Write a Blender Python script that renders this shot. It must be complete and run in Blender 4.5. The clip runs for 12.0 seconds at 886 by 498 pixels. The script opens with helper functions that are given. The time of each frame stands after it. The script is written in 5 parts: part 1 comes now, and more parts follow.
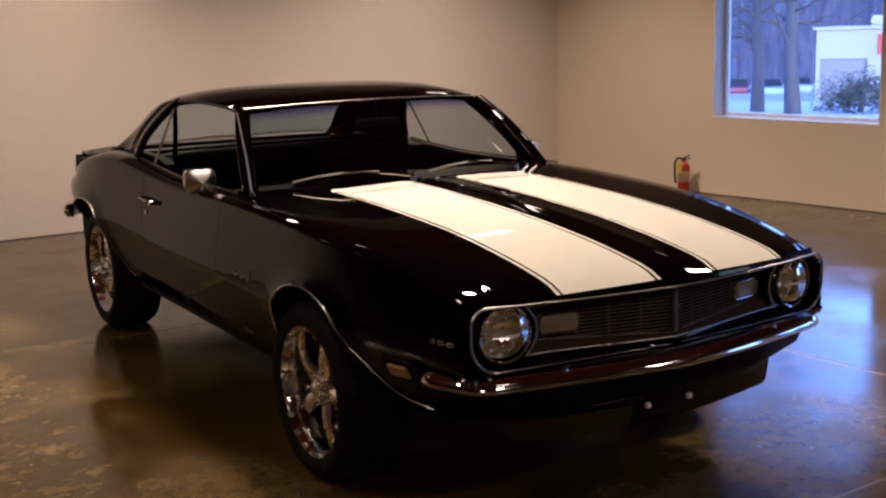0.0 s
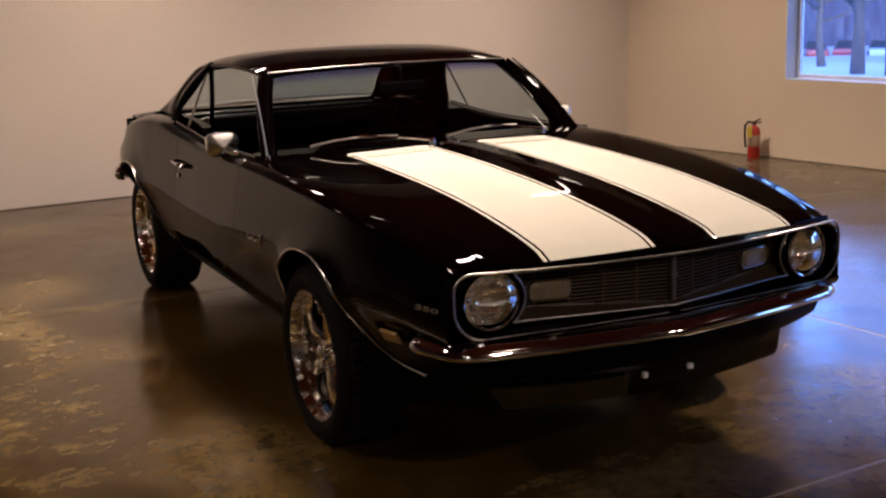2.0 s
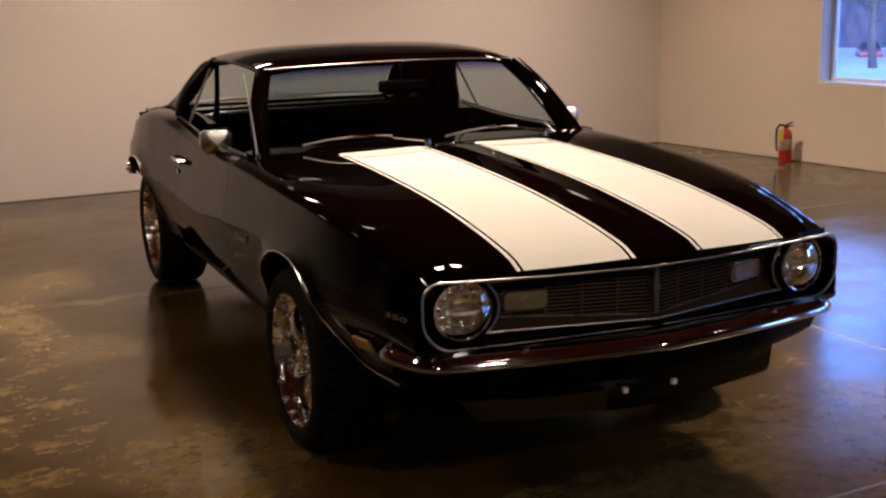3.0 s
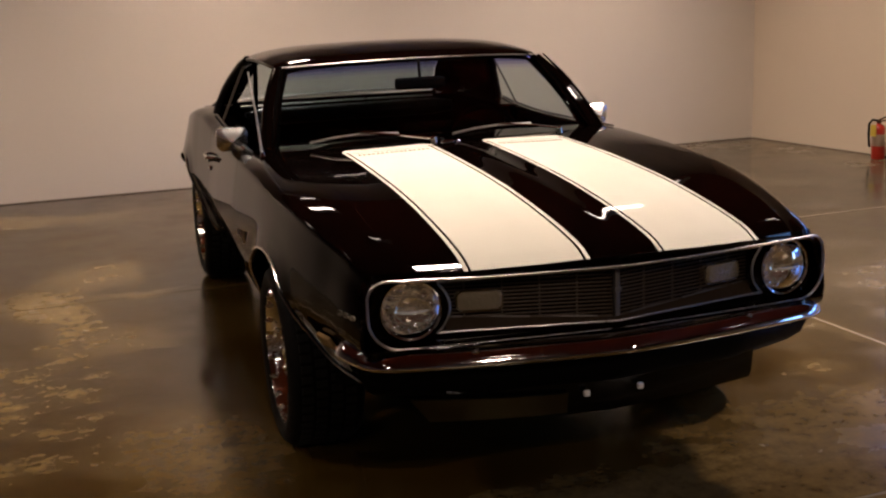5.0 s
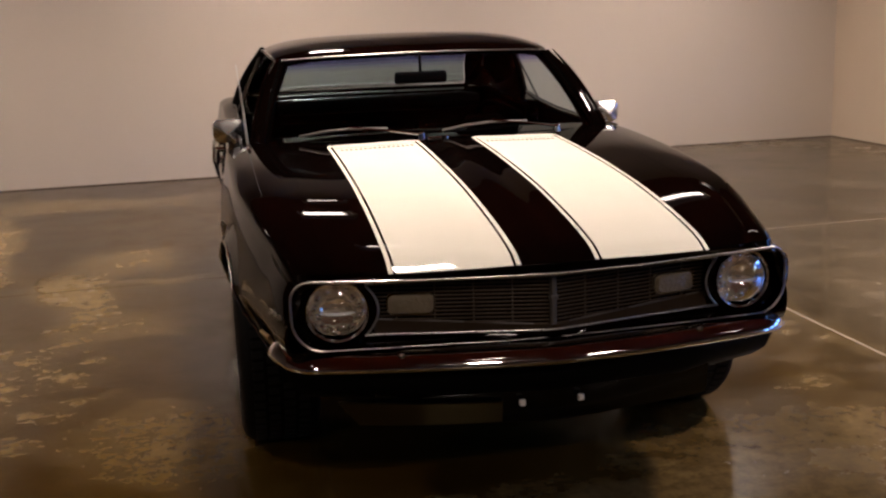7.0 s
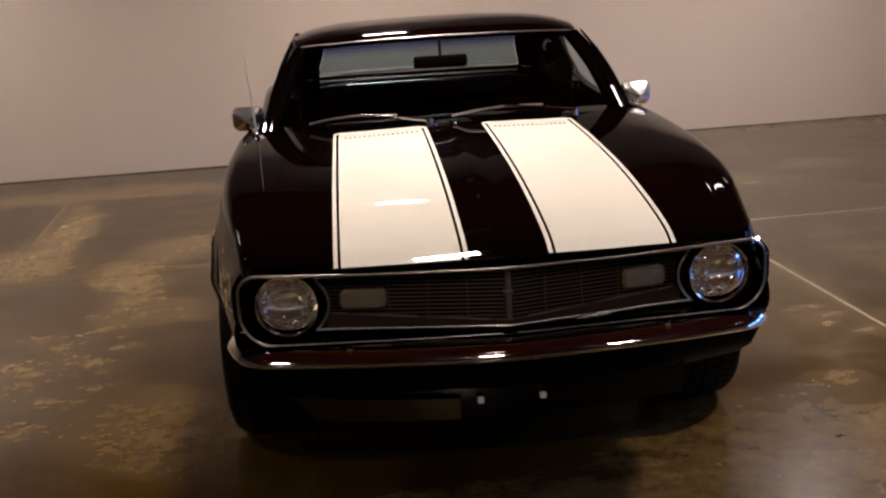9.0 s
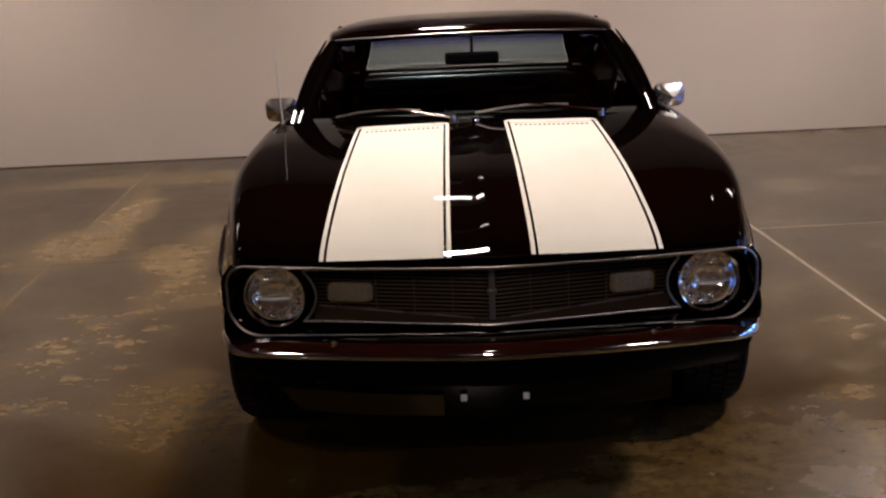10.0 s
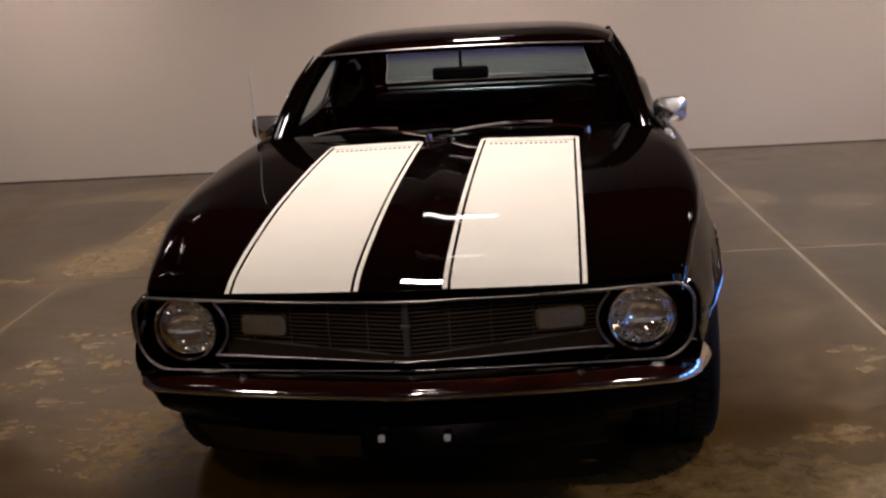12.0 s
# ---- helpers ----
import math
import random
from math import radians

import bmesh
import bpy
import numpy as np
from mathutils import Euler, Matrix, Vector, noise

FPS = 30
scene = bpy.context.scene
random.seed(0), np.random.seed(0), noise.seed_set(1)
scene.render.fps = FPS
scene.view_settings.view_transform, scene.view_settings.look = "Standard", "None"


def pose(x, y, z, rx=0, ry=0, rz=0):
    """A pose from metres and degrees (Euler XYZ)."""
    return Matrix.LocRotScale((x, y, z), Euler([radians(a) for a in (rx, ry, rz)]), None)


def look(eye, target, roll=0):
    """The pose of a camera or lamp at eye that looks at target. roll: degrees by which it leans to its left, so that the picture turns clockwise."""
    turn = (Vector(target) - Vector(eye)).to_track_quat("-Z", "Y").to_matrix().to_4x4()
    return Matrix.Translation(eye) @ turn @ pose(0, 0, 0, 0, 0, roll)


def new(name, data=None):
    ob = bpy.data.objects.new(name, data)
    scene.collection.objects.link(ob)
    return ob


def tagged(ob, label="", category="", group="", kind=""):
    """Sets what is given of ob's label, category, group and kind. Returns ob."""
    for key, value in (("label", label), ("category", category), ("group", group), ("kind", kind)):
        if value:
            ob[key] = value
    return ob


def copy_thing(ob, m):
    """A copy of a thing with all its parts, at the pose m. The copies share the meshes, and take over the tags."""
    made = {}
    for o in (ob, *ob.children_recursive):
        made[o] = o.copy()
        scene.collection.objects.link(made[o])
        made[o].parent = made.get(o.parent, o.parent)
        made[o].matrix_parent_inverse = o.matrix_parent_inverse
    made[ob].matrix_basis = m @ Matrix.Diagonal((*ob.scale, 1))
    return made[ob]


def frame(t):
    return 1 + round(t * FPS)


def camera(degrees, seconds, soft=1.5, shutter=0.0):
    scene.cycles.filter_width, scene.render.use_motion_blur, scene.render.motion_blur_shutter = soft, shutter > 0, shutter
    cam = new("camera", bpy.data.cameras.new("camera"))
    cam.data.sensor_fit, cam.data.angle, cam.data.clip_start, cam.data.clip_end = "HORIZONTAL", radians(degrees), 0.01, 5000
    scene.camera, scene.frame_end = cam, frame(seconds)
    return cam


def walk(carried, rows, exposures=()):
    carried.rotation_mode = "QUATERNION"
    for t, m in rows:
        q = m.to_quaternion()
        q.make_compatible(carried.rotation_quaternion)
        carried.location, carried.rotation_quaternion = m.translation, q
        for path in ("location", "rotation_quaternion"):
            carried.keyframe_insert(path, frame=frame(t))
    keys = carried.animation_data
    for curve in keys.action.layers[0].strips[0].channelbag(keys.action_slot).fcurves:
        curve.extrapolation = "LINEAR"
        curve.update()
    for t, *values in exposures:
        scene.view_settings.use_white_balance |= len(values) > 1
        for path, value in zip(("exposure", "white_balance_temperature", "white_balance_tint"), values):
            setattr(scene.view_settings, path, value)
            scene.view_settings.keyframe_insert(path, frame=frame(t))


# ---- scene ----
cam = camera(41.16, 12.0, soft=2.3, shutter=0.4)
PATH = [
    (0, (-2.509, -5.032, 1.565), (-1.492, -3.350, 1.199), -1.42),
    (0.5, (-2.455, -5.040, 1.557), (-1.449, -3.354, 1.176), -1.35),
    (1, (-2.350, -5.101, 1.562), (-1.381, -3.396, 1.169), -1.71),
    (1.5, (-2.261, -5.144, 1.563), (-1.350, -3.412, 1.150), -1.19),
    (2, (-2.202, -5.161, 1.552), (-1.338, -3.407, 1.131), -1.95),
    (2.5, (-2.089, -5.146, 1.544), (-1.253, -3.380, 1.118), -1.43),
    (3, (-1.960, -5.155, 1.558), (-1.168, -3.369, 1.131), -1.22),
    (5, (-1.458, -5.330, 1.552), (-0.884, -3.463, 1.123), -2.12),
    (5.5, (-1.339, -5.297, 1.556), (-0.789, -3.424, 1.122), -2.06),
    (6, (-1.250, -5.287, 1.557), (-0.716, -3.412, 1.112), -1.58),
    (6.5, (-1.086, -5.331, 1.557), (-0.603, -3.444, 1.105), -1.67),
    (7, (-0.930, -5.390, 1.561), (-0.549, -3.477, 1.118), -1.7),
    (9, (-0.382, -5.371, 1.561), (-0.249, -3.432, 1.091), -3.43),
    (9.5, (-0.222, -5.384, 1.564), (-0.164, -3.444, 1.081), -2.07),
    (10, (-0.084, -5.400, 1.566), (-0.112, -3.458, 1.091), -2.42),
    (10.5, (0.019, -5.366, 1.561), (-0.045, -3.424, 1.089), -3.14),
    (11, (0.172, -5.276, 1.552), (0.049, -3.335, 1.088), -2.48),
    (11.5, (0.259, -5.214, 1.561), (0.097, -3.280, 1.088), -2.81),
    (12, (0.437, -5.170, 1.564), (0.216, -3.236, 1.107), -3.40),
]
walk(cam, [(t, look(eye, target, roll)) for t, eye, target, roll in PATH], exposures=[(0.0, 0.08, 6620, 12), (2.5, 0.16, 6560, 12), (5.0, 0.16, 6450, 11), (6.5, 0.22, 6220, 11), (9.5, 0.02, 5940, 11), (12.0, -0.06, 5740, 10)])

# ---- light ----
world = bpy.data.worlds.new("dusk")
scene.world = world
world.use_nodes = True
wn = world.node_tree.nodes
sky = wn.new("ShaderNodeTexSky")
sky.sky_type, sky.sun_disc = "NISHITA", False
sky.sun_elevation, sky.sun_rotation = radians(6), radians(200)
wn["Background"].inputs["Strength"].default_value = 1.95
tint = wn.new("ShaderNodeMix")
tint.data_type, tint.blend_type = "RGBA", "MULTIPLY"
tint.inputs["Factor"].default_value = 1.0
tint.inputs["B"].default_value = (0.42, 0.66, 1.72, 1)      # the blue of dusk against lamplight
world.node_tree.links.new(sky.outputs["Color"], tint.inputs["A"])
world.node_tree.links.new(tint.outputs["Result"], wn["Background"].inputs["Color"])
sun_data = bpy.data.lights.new("sun", "SUN")
sun_data.energy, sun_data.angle, sun_data.color = 0.6, radians(30), (0.45, 0.6, 1.0)
sun = new("sun", sun_data)
sun.matrix_world = pose(0, 0, 20, 40, 0, 160)

CEIL = 3.4
LAMPS = [(x, y) for y in (-7.0, -0.95, 3.05) for x in (-3.8, -0.2, 3.0)]
POWER = {-7.0: (44, 62, 26), -0.95: (56, 58, 108), 3.05: (62, 66, 72)}
TUBES = [(x, y) for y in (-4.6, 1.25, 4.2) for x in (-3.3, -0.05, 3.9)]     # slim tubes between the strip lights


def ceiling_light(name, x, y, length, width, power, spread, drop):
    ld = bpy.data.lights.new(name, "AREA")
    ld.shape, ld.size, ld.size_y = "RECTANGLE", length, width
    ld.energy, ld.color, ld.spread = power, (1.0, 0.80, 0.66), radians(spread)
    new(name, ld).matrix_world = pose(x, y, CEIL - drop, 0, 0, 2.0)


for n_lamp, (lx, ly) in enumerate(LAMPS):
    ceiling_light("strip_light", lx, ly, 0.62 if lx < -3 else 0.40, 0.16, POWER[ly][n_lamp % 3], {-7.0: 168, -0.95: 120, 3.05: 128}[ly], 0.12)
    if ly > -3:
        ceiling_light("strip_glow", lx, ly, 0.38, 0.14, 3.5, 172, 0.124)      # extra wide light, added so the lamp shows in reflections
for lx, ly in TUBES:
    ceiling_light("tube_light", lx, ly, 0.28, 0.030, 0.5, 165, 0.12)


# ---- materials ----
def material(name, base, rough=0.5, metal=0.0, coat=0.0, spec=0.5):
    m = bpy.data.materials.new(name)
    m.use_nodes = True
    p = m.node_tree.nodes["Principled BSDF"]
    p.inputs["Base Color"].default_value = (*base, 1)
    p.inputs["Roughness"].default_value = rough
    p.inputs["Metallic"].default_value = metal
    p.inputs["Coat Weight"].default_value = coat
    p.inputs["Coat Roughness"].default_value = 0.02
    p.inputs["Coat IOR"].default_value = 1.4
    p.inputs["Specular IOR Level"].default_value = spec
    return m


def noise_node(m, scale, detail=4.0, rough=0.55, stretch=None):
    nt = m.node_tree
    co = nt.nodes.new("ShaderNodeTexCoord")
    tex = nt.nodes.new("ShaderNodeTexNoise")
    tex.inputs["Scale"].default_value, tex.inputs["Detail"].default_value = scale, detail
    tex.inputs["Roughness"].default_value = rough
    if stretch:
        mp = nt.nodes.new("ShaderNodeMapping")
        mp.inputs["Scale"].default_value = stretch
        nt.links.new(co.outputs["Object"], mp.inputs["Vector"])
        nt.links.new(mp.outputs["Vector"], tex.inputs["Vector"])
    else:
        nt.links.new(co.outputs["Object"], tex.inputs["Vector"])
    return tex.outputs["Fac"]


def ramp(m, fac, stops):
    r = m.node_tree.nodes.new("ShaderNodeValToRGB")
    e = r.color_ramp.elements
    while len(e) < len(stops):
        e.new(0.5)
    for el, (at, col) in zip(e, stops):
        el.position = at
        el.color = (*col, 1) if isinstance(col, tuple) else (col, col, col, 1)
    m.node_tree.links.new(fac, r.inputs["Fac"])
    return r.outputs["Color"]


def mixed(m, fac, a, b, mode="MIX"):
    x = m.node_tree.nodes.new("ShaderNodeMix")
    x.data_type, x.blend_type = "RGBA", mode
    for sock, v in ((x.inputs["Factor"], fac), (x.inputs["A"], a), (x.inputs["B"], b)):
        if isinstance(v, (int, float)):
            sock.default_value = v
        elif isinstance(v, tuple):
            sock.default_value = (*v, 1)
        else:
            m.node_tree.links.new(v, sock)
    return x.outputs["Result"]


def feed(m, slot, out):
    m.node_tree.links.new(out, m.node_tree.nodes["Principled BSDF"].inputs[slot])


def bump(m, fac, strength, dist=0.01):
    b = m.node_tree.nodes.new("ShaderNodeBump")
    b.inputs["Strength"].default_value, b.inputs["Distance"].default_value = strength, dist
    m.node_tree.links.new(fac, b.inputs["Height"])
    feed(m, "Normal", b.outputs["Normal"])


def grainy(name, base, rough, var=0.12, scale=6.0, fine=80.0, depth=0.15, **kw):
    """A surface whose colour and gloss vary at two scales."""
    m = material(name, base, rough, **kw)
    dark, light = (tuple(c * (1 - var) for c in base), tuple(min(1, c * (1 + var)) for c in base))
    a = ramp(m, noise_node(m, scale), [(0.3, dark), (0.7, light)])
    f = noise_node(m, fine, 3)
    feed(m, "Base Color", mixed(m, 0.35, a, ramp(m, f, [(0.3, dark), (0.7, light)])))
    feed(m, "Roughness", ramp(m, f, [(0.3, max(0.02, rough * 0.85)), (0.7, min(1, rough * 1.15))]))
    if depth:
        bump(m, f, depth, 0.002)
    return m


PAINT = material("black_paint", (0.0011, 0.0005, 0.0004), 0.3, coat=0.72, spec=0.0)
orange_peel = noise_node(PAINT, 60, 2)
bump(PAINT, orange_peel, 0.015, 0.002)
WHITE = material("white_stripe_paint", (0.76, 0.755, 0.67), 0.3, coat=0.8, spec=0.0)
feed(WHITE, "Base Color", ramp(WHITE, noise_node(WHITE, 2.5), [(0.3, (0.69, 0.665, 0.57)), (0.7, (0.735, 0.71, 0.615))]))
CHROME = material("chrome", (0.78, 0.76, 0.74), 0.05, 1.0)
feed(CHROME, "Roughness", ramp(CHROME, noise_node(CHROME, 30), [(0.3, 0.03), (0.75, 0.09)]))
RIMCHROME = material("polished_rim", (0.88, 0.85, 0.79), 0.07, 1.0)
bump(RIMCHROME, noise_node(RIMCHROME, 34, 2), 0.6, 0.005)
TRIM = material("brushed_trim", (0.40, 0.375, 0.345), 0.3, 1.0)
feed(TRIM, "Roughness", ramp(TRIM, noise_node(TRIM, 60), [(0.3, 0.26), (0.75, 0.42)]))
RAILTRIM = material("dark_moulding", (0.13, 0.11, 0.095), 0.3, 1.0)
ARCHTRIM = material("polished_moulding", (0.48, 0.46, 0.43), 0.2, 1.0)
GREY = grainy("grille_grey", (0.062, 0.038, 0.019), 0.5, metal=0.3)
DULL = grainy("dull_metal", (0.15, 0.135, 0.12), 0.45, metal=0.6)
TRAY = grainy("dark_tray", (0.036, 0.021, 0.009), 0.5)
MATT = grainy("matt_black", (0.003, 0.0026, 0.0022), 0.7, spec=0.12)
RUBBER = grainy("tyre_rubber", (0.0035, 0.0026, 0.002), 0.7, scale=12, spec=0.10)
GLOSSBLACK = material("gloss_black_plastic", (0.0015, 0.0013, 0.0012), 0.12, coat=0.35, spec=0.2)
# tread blocks are paler than the tyre wall
TREAD = grainy("paler_tread", (0.0075, 0.006, 0.0045), 0.65, scale=12, spec=0.25)
SATIN = grainy("satin_black", (0.0016, 0.0014, 0.0012), 0.45, spec=0.06)
VINYL = grainy("black_vinyl", (0.0016, 0.0014, 0.0013), 0.95, scale=20, fine=250, spec=0.0)
RED = grainy("red_enamel", (0.35, 0.02, 0.015), 0.35)
EXT_RED = grainy("extinguisher_red", (0.42, 0.028, 0.014), 0.3)
YELLOW = grainy("yellow_tag", (0.7, 0.5, 0.06), 0.5)
LABEL = grainy("paper_label", (0.34, 0.24, 0.17), 0.5)
AMBER = material("amber_lens", (0.40, 0.25, 0.10), 0.25, coat=0.6)
PLUG = material("pale_plug", (0.75, 0.72, 0.68), 0.4)
BOWL = material("silvered_bowl", (1.0, 0.90, 0.74), 0.05, 0.82)
bump(BOWL, noise_node(BOWL, 26, 1), 0.6, 0.006)
LAMPGREY = material("smoked_lens", (0.22, 0.18, 0.12), 0.2, coat=0.6)
bump(LAMPGREY, noise_node(LAMPGREY, 90, 2), 0.7, 0.006)


def thin_glass(name, tint, gloss=0.04, edge=None):
    """A clear sheet: tinted light goes straight through, a Fresnel share is mirrored."""
    m = bpy.data.materials.new(name)
    m.use_nodes = True
    nt = m.node_tree
    nt.nodes.clear()
    out = nt.nodes.new("ShaderNodeOutputMaterial")
    clear = nt.nodes.new("ShaderNodeBsdfTransparent")
    clear.inputs["Color"].default_value = (*tint, 1)
    gl = nt.nodes.new("ShaderNodeBsdfGlossy")
    gl.inputs["Roughness"].default_value = gloss
    fr = nt.nodes.new("ShaderNodeFresnel")
    fr.inputs["IOR"].default_value = 1.45
    mx = nt.nodes.new("ShaderNodeMixShader")
    nt.links.new(fr.outputs["Fac"], mx.inputs["Fac"])
    nt.links.new(clear.outputs["BSDF"], mx.inputs[1])
    nt.links.new(gl.outputs["BSDF"], mx.inputs[2])
    nt.links.new(mx.outputs["Shader"], out.inputs["Surface"])
    return m


GLASS = thin_glass("tinted_glass", (0.54, 0.63, 0.66), 0.01)
BANDS = [thin_glass("blue_tint_band", c, 0.01) for c in ((0.46, 0.52, 0.64), (0.31, 0.35, 0.58), (0.17, 0.19, 0.46), (0.07, 0.08, 0.28))]
PANE = thin_glass("window_pane", (0.92, 0.95, 0.97), 0.0)
GLINT = material("pale_glint_line", (0.75, 0.74, 0.72), 0.25)
LENS = thin_glass("lens_glass", (0.98, 0.98, 0.97), 0.02)

# polished, stained concrete: brown stain worn through to pale patches, greyed on the window side for the windows' sheen
CONC = material("polished_concrete", (0.2, 0.14, 0.09), 0.2, spec=0.5)
nt = CONC.node_tree


def sums(op, a, b=None, c=None):
    """A math node on sockets or numbers."""
    n = nt.nodes.new("ShaderNodeMath")
    n.operation = op
    for sock, v in zip(n.inputs, (a, b, c)):
        if isinstance(v, (int, float)):
            sock.default_value = v
        elif v is not None:
            nt.links.new(v, sock)
    return n.outputs["Value"]


def ranged(fac, a, b, c=0.0, d=1.0):
    n = nt.nodes.new("ShaderNodeMapRange")
    n.interpolation_type = "SMOOTHSTEP"
    nt.links.new(fac, n.inputs["Value"])
    for key, v in (("From Min", a), ("From Max", b), ("To Min", c), ("To Max", d)):
        n.inputs[key].default_value = v
    return n.outputs["Result"]


place, axes = nt.nodes.new("ShaderNodeTexCoord"), nt.nodes.new("ShaderNodeSeparateXYZ")
nt.links.new(place.outputs["Object"], axes.inputs["Vector"])
wander = nt.nodes.new("ShaderNodeTexNoise")
wander.inputs["Scale"].default_value, wander.inputs["Detail"].default_value, wander.inputs["Roughness"].default_value = 1.5, 9.0, 0.62
nt.links.new(place.outputs["Object"], wander.inputs["Vector"])
strayed = nt.nodes.new("ShaderNodeVectorMath")
strayed.operation = "MULTIPLY_ADD"
strayed.inputs[1].default_value = (0.75, 1.0, 0.0)
nt.links.new(wander.outputs["Color"], strayed.inputs[0])
nt.links.new(place.outputs["Object"], strayed.inputs[2])

big = noise_node(CONC, 0.45, 5, 0.6)
mid = noise_node(CONC, 1.2, 9, 0.68)
flake = noise_node(CONC, 4.6, 9, 0.74, (0.85, 1.25, 1.0))
fine = noise_node(CONC, 14, 6, 0.7)
grit = noise_node(CONC, 70, 3, 0.6)


ragged = sums("MULTIPLY_ADD", noise_node(CONC, 4.0, 10, 0.66), 0.9, -0.45)


def worn_lit_patch(x, y, rx, ry, amount):
    """A pale place of the stain, for wear and for painted light, with wandering edges: 1 inside, 0 outside."""
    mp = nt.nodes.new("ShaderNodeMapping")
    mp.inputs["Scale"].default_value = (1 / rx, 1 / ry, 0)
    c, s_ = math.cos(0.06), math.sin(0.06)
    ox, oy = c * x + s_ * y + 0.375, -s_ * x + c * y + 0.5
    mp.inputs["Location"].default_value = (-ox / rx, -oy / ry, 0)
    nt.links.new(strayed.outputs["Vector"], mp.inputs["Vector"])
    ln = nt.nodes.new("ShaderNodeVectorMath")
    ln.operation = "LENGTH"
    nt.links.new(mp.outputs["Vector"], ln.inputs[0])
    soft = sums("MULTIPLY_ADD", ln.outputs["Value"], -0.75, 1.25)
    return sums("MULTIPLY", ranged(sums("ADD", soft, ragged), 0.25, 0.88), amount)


def most(outs):
    top = outs[0]
    for o in outs[1:]:
        top = sums("MAXIMUM", top, o)
    return top


# pale places round the nose also stand in for light in its shadow
bare = most([worn_lit_patch(*p) for p in ((-1.62, 0.95, 0.24, 0.62, 0.85), (-1.42, 1.75, 0.30, 0.42, 0.6), (-1.25, 1.08, 0.42, 0.09, 0.5), (-2.30, 2.35, 0.17, 0.85, 0.75), (-2.38, 1.45, 0.34, 0.42, 0.7), (-2.75, 0.95, 0.5, 0.10, 0.5), (-2.2, 3.6, 1.3, 0.28, 0.45), (1.52, 2.72, 0.2, 0.26, 0.7), (2.2, 2.4, 0.30, 0.22, 0.5), (1.25, -2.2, 0.9, 0.7, 0.35), (5.0, 2.9, 0.5, 2.4, 0.7), (3.4, 4.55, 1.7, 0.4, 0.5), (-1.15, -1.35, 0.35, 0.45, 0.24), (-1.4, 0.2, 0.28, 0.30, 0.35), (-0.65, -2.65, 0.6, 0.35, 0.3), (0.15, -2.25, 0.6, 0.25, 0.38))])
flaked_lit = most([worn_lit_patch(*p) for p in ((-1.68, -0.30, 0.36, 0.50, 0.9), (-1.75, -0.95, 0.45, 0.40, 0.55), (1.27, -1.36, 0.15, 0.12, 0.6), (1.62, -0.72, 0.14, 0.14, 0.8), (0.9, -2.1, 0.5, 0.35, 0.5), (-0.5, -2.5, 0.8, 0.4, 0.35), (2.4, 0.2, 0.5, 0.7, 0.5), (0.45, -2.1, 0.55, 0.28, 0.55), (-0.25, -2.15, 0.45, 0.22, 0.5), (1.15, -2.35, 0.35, 0.3, 0.6), (1.32, -1.34, 0.16, 0.10, 0.55))])
flaked_lit = sums("MULTIPLY", flaked_lit, ranged(flake, 0.40, 0.70))
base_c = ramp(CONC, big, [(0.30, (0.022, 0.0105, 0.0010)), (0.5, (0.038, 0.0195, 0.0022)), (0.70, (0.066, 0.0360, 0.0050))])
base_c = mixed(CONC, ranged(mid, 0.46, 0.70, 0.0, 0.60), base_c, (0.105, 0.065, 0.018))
worn_lit = sums("MULTIPLY", most([bare, flaked_lit]), ranged(fine, 0.25, 0.55, 0.6, 1.0))
base_c = mixed(CONC, worn_lit, base_c, (0.28, 0.195, 0.08))
# grey mixed into the colour for the sheen of the windows
window_sheen = ranged(axes.outputs["X"], 0.7, 2.1, 0.0, 0.8)
base_c = mixed(CONC, window_sheen, base_c, ramp(CONC, mid, [(0.34, (0.022, 0.0175, 0.009)), (0.52, (0.052, 0.041, 0.023)), (0.68, (0.13, 0.105, 0.066))]))
base_c = mixed(CONC, sums("MULTIPLY", sums("MULTIPLY", most([bare, flaked_lit]), window_sheen), 0.5), base_c, (0.22, 0.17, 0.105))


def gap_to(axis, at):
    return sums("ABSOLUTE", sums("SUBTRACT", axes.outputs[axis], at))


nearest_joint = gap_to("X", 1.685)
for axis, at in (("X", -2.32), ("Y", 1.105), ("Y", -2.55)):
    nearest_joint = sums("MINIMUM", nearest_joint, gap_to(axis, at))
spread_j = sums("ADD", nearest_joint, sums("MULTIPLY_ADD", noise_node(CONC, 3.5, 5, 0.65), -0.28, 0.12))
base_c = mixed(CONC, ranged(spread_j, 0.0, 0.07, 0.30, 0.0), base_c, (0.14, 0.098, 0.042))
base_c = mixed(CONC, 0.68, base_c, ramp(CONC, fine, [(0.32, (0.42, 0.40, 0.36)), (0.66, (1.12, 1.12, 1.1))]), "MULTIPLY")
base_c = mixed(CONC, 0.35, base_c, ramp(CONC, grit, [(0.35, (0.6, 0.6, 0.6)), (0.65, (1.0, 1.0, 1.0))]), "MULTIPLY")
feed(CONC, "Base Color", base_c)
feed(CONC, "Roughness", sums("ADD", sums("MULTIPLY", most([bare, flaked_lit]), 0.10), ranged(mid, 0.35, 0.7, 0.11, 0.27)))
gloss_lo, gloss_hi = ramp(CONC, flake, [(0.35, 0.33), (0.65, 0.20)]), ramp(CONC, flake, [(0.35, 0.42), (0.65, 0.28)])
feed(CONC, "Specular IOR Level", mixed(CONC, window_sheen, gloss_lo, gloss_hi))
bump(CONC, noise_node(CONC, 5, 4), 0.06, 0.004)
JOINT = material("joint_filler", (0.3, 0.245, 0.17), 0.24)
